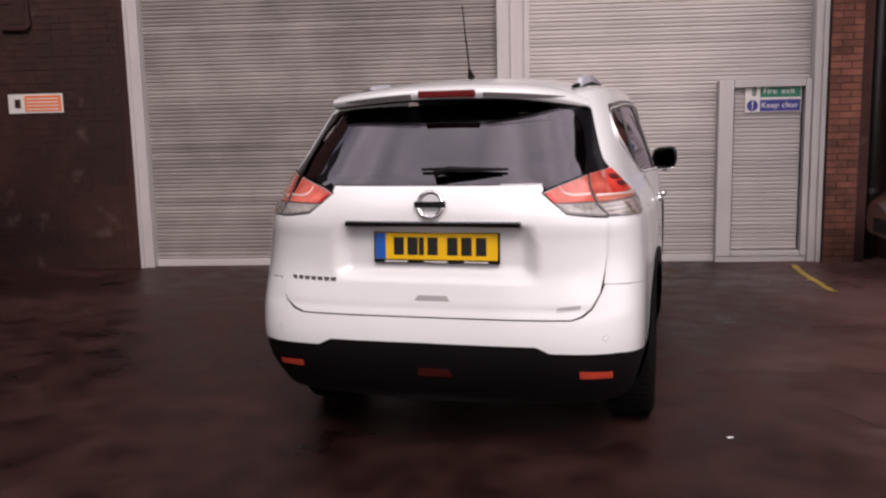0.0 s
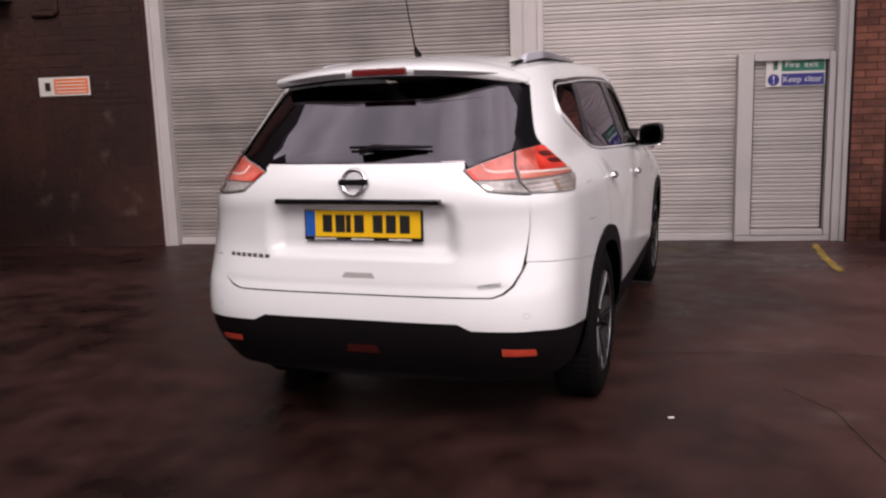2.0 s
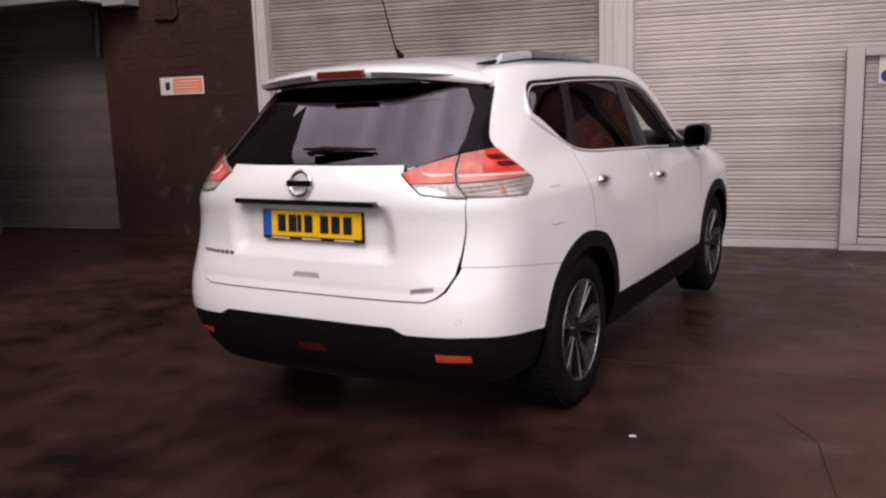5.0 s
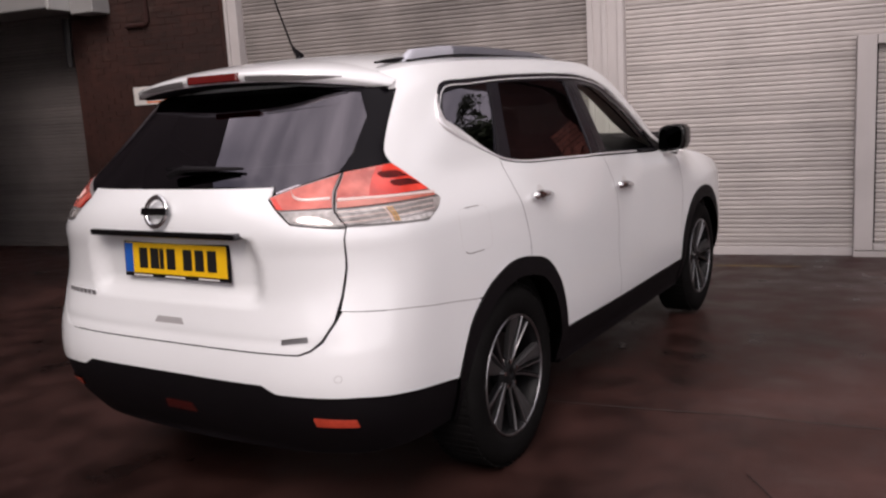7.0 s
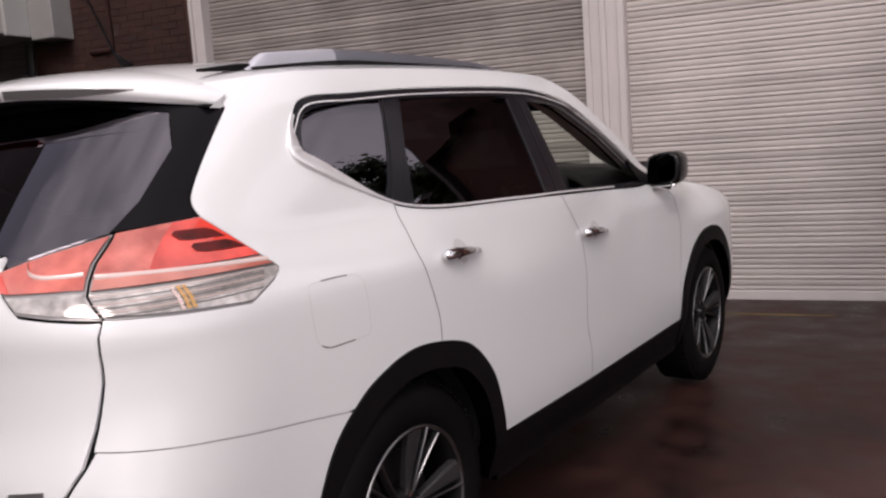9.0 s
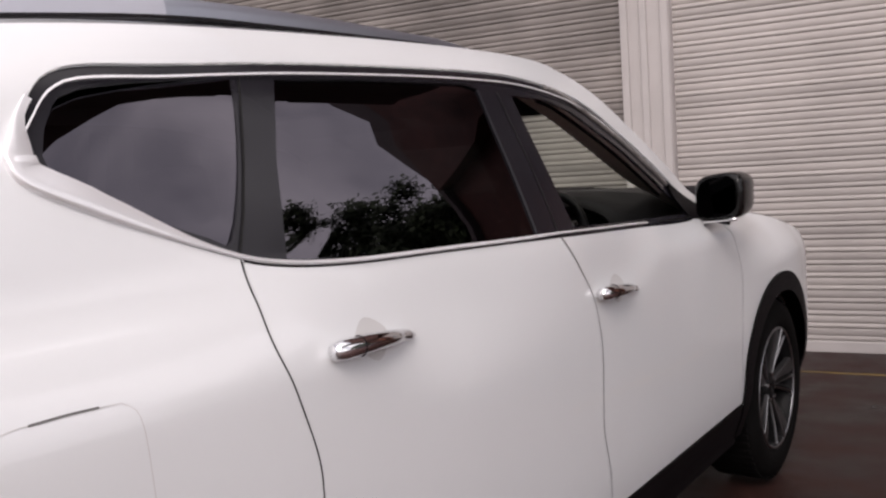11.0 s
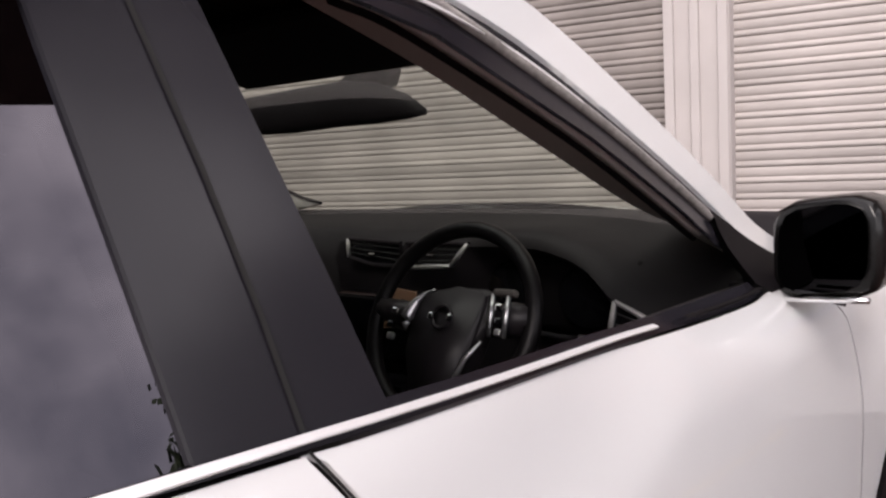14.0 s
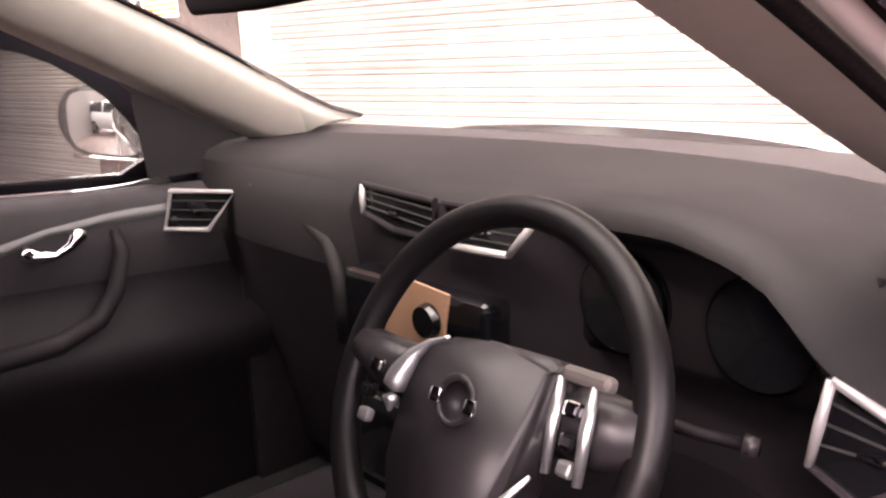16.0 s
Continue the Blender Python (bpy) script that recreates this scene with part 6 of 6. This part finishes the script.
part("lower_trim", bm, SILVER, sw, "thin satin silver edge", smooth=True)
bm = bmesh.new()
strip(bm, [[(.012 + (.019 + .0035 * math.cos(t)) * math.cos(a), -.0375 + .003 * math.sin(t), .001 + (.019 + .0035 * math.cos(t)) * math.sin(a)) for t in [q * math.pi / 3 for q in range(6)]] for a in [k * math.pi / 12 for k in range(25)]], closed=True)
part("wheel_badge", bm, HUBGLOSS, sw, "round dark badge", smooth=True)
# small chrome blocks shaped as the two glints on the badge
for x in (-.008, .032):
    bm = box(bmesh.new(), x - .006, x + .006, -.043, -.036, -.006, .007, .003)
    part("badge_mark", bm, CHROME, sw)

# rear-view mirror
bm = bmesh.new()
rings = []
for x, k, s_ in ((-.275, .55, 0), (-.265, .9, 0), (-.10, 1.0, 0), (.05, .98, .004), (.14, .85, .0), (.22, .5, -.008), (.265, .12, -.015)):
    rings.append([(x, .02 * math.cos(a) * k, .046 * math.sin(a) * k * (1 if abs(math.sin(a)) > .9 else 0.95) + s_ - .045 * (1 - k) * 0.3) for a in [i * math.pi / 8 for i in range(16)]])
strip(bm, rings, closed=True, cap=True)
rv = part("rear_view_mirror", bm, PLASTIC, car, "black rear-view mirror on the windscreen", smooth=True)
rv.matrix_local = Matrix.Translation((.01, .52, 1.452)) @ pose(0, 0, 0, -6, 0, 0)
bm = bmesh.new()
tube(bm, [(.03, .02, .02), (.08, .03, .06), (.06, .10, .08)], [.03, .03, .04], 8)
part("mirror_stem", bm, PLASTIC, rv, smooth=True)


# seats
def seat(x, y):
    st = new("seat")
    st.parent = car
    tagged(st, "black leather car seat")
    st.matrix_local = Matrix.Translation((x, y, 0))
    bm = box(bmesh.new(), -.25, .25, -.25, .27, .52, .68, 0.05, seg=3)
    part("cushion", bm, LEATHER, st, smooth=True)
    bm = box(bmesh.new(), -.24, .24, -.08, .06, 0, .58, 0.05, pose(0, -.25, .64, 16, 0, 0), 3)
    part("backrest", bm, LEATHER, st, smooth=True)
    bm = box(bmesh.new(), -.13, .13, -.05, .05, .60, .78, 0.035, pose(0, -.25, .64, 16, 0, 0), 3)
    part("headrest", bm, LEATHER, st, smooth=True)


seat(.37, -.02)
seat(-.37, -.02)
bm = box(bmesh.new(), -.66, .66, -1.25, -.72, .52, .68, 0.05, seg=3)
bs = part("rear_bench", bm, LEATHER, car, "black leather rear bench", smooth=True)
bm = box(bmesh.new(), -.64, .64, -.08, .06, 0, .56, 0.05, pose(0, -1.22, .64, 18, 0, 0), 3)
part("bench_back", bm, LEATHER, bs, smooth=True)
bm = box(bmesh.new(), -.12, .14, -.55, .60, .44, .78, 0.03, seg=2)
part("centre_console", bm, FASCIA, car, "black centre console", smooth=True)
bm = bmesh.new()
tube(bm, [(.01, .30, .72), (.01, .29, .78)], .012, 8)
gs = part("gear_lever", bm, CHROME, car, smooth=True)
bm = bmesh.new()
bmesh.ops.create_uvsphere(bm, u_segments=16, v_segments=10, radius=.028, matrix=Matrix.Translation((.01, .285, .80)))
part("gear_knob", bm, LEATHER, gs, smooth=True)
bm = prism(bmesh.new(), [(.011, .998), (.022, .990), (.115, 1.000), (.139, 1.018), (.152, 1.074), (.086, 1.080), (.076, 1.076)], .004, Matrix.Translation((0, .60, 0)) @ FACE)
part("paper_tag", bm, TAN, car, "tan paper tag hung by the wheel")
bm = bmesh.new()
bmesh.ops.create_cone(bm, cap_ends=True, segments=20, radius1=.023, radius2=.019, depth=.014, matrix=Matrix.Translation((.115, .592, 1.036)) @ FACE)
part("start_switch", bm, GLOSS, car, "round black switch")


# ---------------------------------------------------------------- other cars in the yard
def parked_car(label, paint, m):
    """A small hatchback, seen only in part or far off: nose towards +y, on its wheels."""
    root = tagged(new("parked_car"), label, "car")
    root.matrix_world = m
    # stations: y, half width, sill, shoulder, crown of the lower body
    rows = [(-1.98, .60, .42, .80, .90), (-1.90, .74, .34, .88, .98), (-1.5, .82, .26, .92, 1.00), (-.8, .84, .24, .92, .99), (0, .84, .24, .91, .97), (.8, .84, .24, .88, .95), (1.3, .82, .26, .82, .92), (1.75, .76, .30, .72, .82), (1.95, .62, .36, .60, .68)]
    ring = lambda y, w, a, b, c: [(w * .90, y, a), (w, y, a + .12), (w, y, (a + b) / 2), (w * .97, y, b), (w * .86, y, c - .02), (w * .5, y, c + .01), (0, y, c + .02)]
    bm = strip(bmesh.new(), [r + [(-x, y, z) for x, y, z in r[-2::-1]] for r in (ring(*q) for q in rows)], cap=True)
    part("body", bm, paint, root, smooth=True)
    house = [(-1.86, .62, .97, .02), (-1.62, .60, .97, .38), (-1.35, .59, .97, .47), (-.5, .60, .96, .51), (.1, .60, .96, .48), (.5, .61, .95, .28), (.98, .64, .93, .02)]
    side_ = lambda y, w, z, h: [(w + .13 * (1 - h / .51) * 0 + .12, y, z), (w + .06, y, z + h * .55), (w, y, z + h * .93), (w * .6, y, z + h), (0, y, z + h * 1.02)]
    bm = strip(bmesh.new(), [r + [(-x, y, z) for x, y, z in r[-2::-1]] for r in (side_(*q) for q in house)], cap=True)
    top = part("glasshouse", bm, GLOSS, root, "dark windows", smooth=True)
    bm = strip(bmesh.new(), [[(k * (w - .02), y, z + h * (1.02 - .09 * abs(k) ** 3) + .012) for k in (1, .8, .5, 0, -.5, -.8, -1)] for y, w, z, h in house[1:5]])
    part("roof", bm, paint, top, smooth=True)
    for sg in (1, -1):
        for ya, yb, za, zb in ((.93, .12, .97, 1.41), (-.42, -.42, .98, 1.44), (-1.80, -1.38, .99, 1.42)):
            bm = tube(bmesh.new(), [(sg * .745, ya, za), (sg * .69, (ya * 2 + yb) / 3 if ya != yb else ya, za + .26), (sg * .615, yb, zb)], .035, 8)
            part("pillar", bm, paint, top, smooth=True)
        for y in (-1.25, 1.22):
            w = new("wheel")
            w.parent = root
            w.matrix_local = Matrix.Translation((sg * .76, y, .30)) @ pose(0, 0, 0, 0, 0, 0 if sg > 0 else 180)
            bm = revolve(bmesh.new(), [(-.09, .19), (-.09, .27), (-.06, .30), (.06, .30), (.09, .28), (.095, .22), (.085, .19)], 32)
            part("tyre", bm, RUBBER, w, smooth=True)
            bm = revolve(bmesh.new(), [(.085, .195), (.075, .17), (.060, .06), (.070, .03), (.072, .001)], 24)
            part("rim", bm, ALLOY, w, smooth=True)
        bm = box(bmesh.new(), -.13, .13, -.04, .04, -.06, .06, .03, pose(sg * .60, 1.80, .66, -25, 0, -sg * 28), 3)
        part("headlamp", bm, CLRLENS, root, "clear headlamp")
        bm = box(bmesh.new(), -.09, .09, -.03, .03, -.10, .10, .025, pose(sg * .66, -1.92, .82, 0, 0, sg * 25), 3)
        part("tail_lamp", bm, REDLENS, root, "red tail lamp")
        bm = box(bmesh.new(), -.08, .08, -.05, .05, -.06, .06, .035, pose(sg * .90, .62, 1.00, 0, 0, 0), 3)
        part("door_mirror", bm, paint, root)
    bm = box(bmesh.new(), -.42, .42, -.03, .03, -.07, .07, .02, pose(0, 1.93, .46, 0, 0, 0))
    part("grille", bm, PLASTIC, root)
    return root


MAROON = mat("dark_red_paint", (0.030, 0.006, 0.008), 0.3, coat=0.6, vary=0.1, scale=3)
parked_car("dark red hatchback parked by the brick wall", MAROON, Matrix.Translation((4.92, 3.50, -.10)) @ pose(0, 0, 0, 0, 0, 97))
parked_car("white hatchback parked across the open yard", PAINT, Matrix.Translation((-.35, -13.2, 0)) @ pose(0, 0, 0, 0, 0, -40))


# ---------------------------------------------------------------- bricks of the piers
def brick_mat(name, base, low=0.7, high=1.2):
    return grime(per_piece(mat(name, base, 0.85, vary=0.4, scale=7.0, bump=0.5, bump_scale=60), low, high))


def brick_mesh(w, material):
    bm = box(bmesh.new(), 0, w, -0.012, 0.03, 0, 0.065)
    me = bpy.data.meshes.new("brick")
    bm.normal_update()
    bm.to_mesh(me)
    bm.free()
    me.materials.append(material)
    return me


def brickwork(parent, u0, u1, z0, z1, v, material, limit):
    whole, halfb = brick_mesh(0.215, material), brick_mesh(0.1025, material)
    rnd = random.Random(5)
    spots, row, z = [], 0, z0
    while z < z1:
        u = u0
        if row % 2:
            spots.append((u, z, halfb, 0.1025))
            u += 0.1125
        while u + 0.10 < u1:
            if u + 0.215 <= u1 + 0.005:
                spots.append((u, z, whole, 0.215))
                u += 0.225
            else:
                spots.append((u, z, halfb, 0.1025))
                u += 0.1125
        z += 0.075
        row += 1
    spots.sort(key=lambda s: -s[0])
    for u, z, me, w in spots[:limit]:
        o = new("brick", me)
        o.parent = parent
        o.matrix_parent_inverse = Matrix.Identity(4)
        o.matrix_local = WALLM @ Matrix.Translation((u, v + rnd.uniform(-0.003, 0.004), z))
    if spots[limit:]:
        vs, fs = [], []
        for u, z, me, w in spots[limit:]:
            o = len(vs)
            y0 = v - 0.012 + rnd.uniform(-0.003, 0.004)
            vs += [WALLM @ Vector(q) for q in ((u, y0, z), (u + w, y0, z), (u + w, y0, z + .065), (u, y0, z + .065), (u, v + .03, z), (u + w, v + .03, z), (u + w, v + .03, z + .065), (u, v + .03, z + .065))]
            fs += [tuple(o + i for i in f) for f in ((0, 1, 2, 3), (1, 5, 6, 2), (4, 0, 3, 7), (3, 2, 6, 7), (0, 4, 5, 1))]
        me = bpy.data.meshes.new("brick_rest")
        me.from_pydata(vs, [], fs)
        me.materials.append(material)
        ob = new("brick_rest", me)
        ob.parent = parent
        tagged(ob, kind="stuff")


# same bricks as the red pier: soot and shade are both in this colour
brickwork(wall_left, -9.79, -7.47, BASE, 3.4, 0.0, brick_mat("shaded_sooty_brick", (0.034, 0.0108, 0.0070), 0.92, 1.06), 300)
RED = brick_mat("worn_red_brick", (0.19, 0.068, 0.044))
brickwork(wall_right, 0.315, 0.745, BASE, 2.85, -0.095, RED, 170)
brickwork(wall_right, 1.055, 1.745, BASE, 2.85, 0.012, RED, 120)
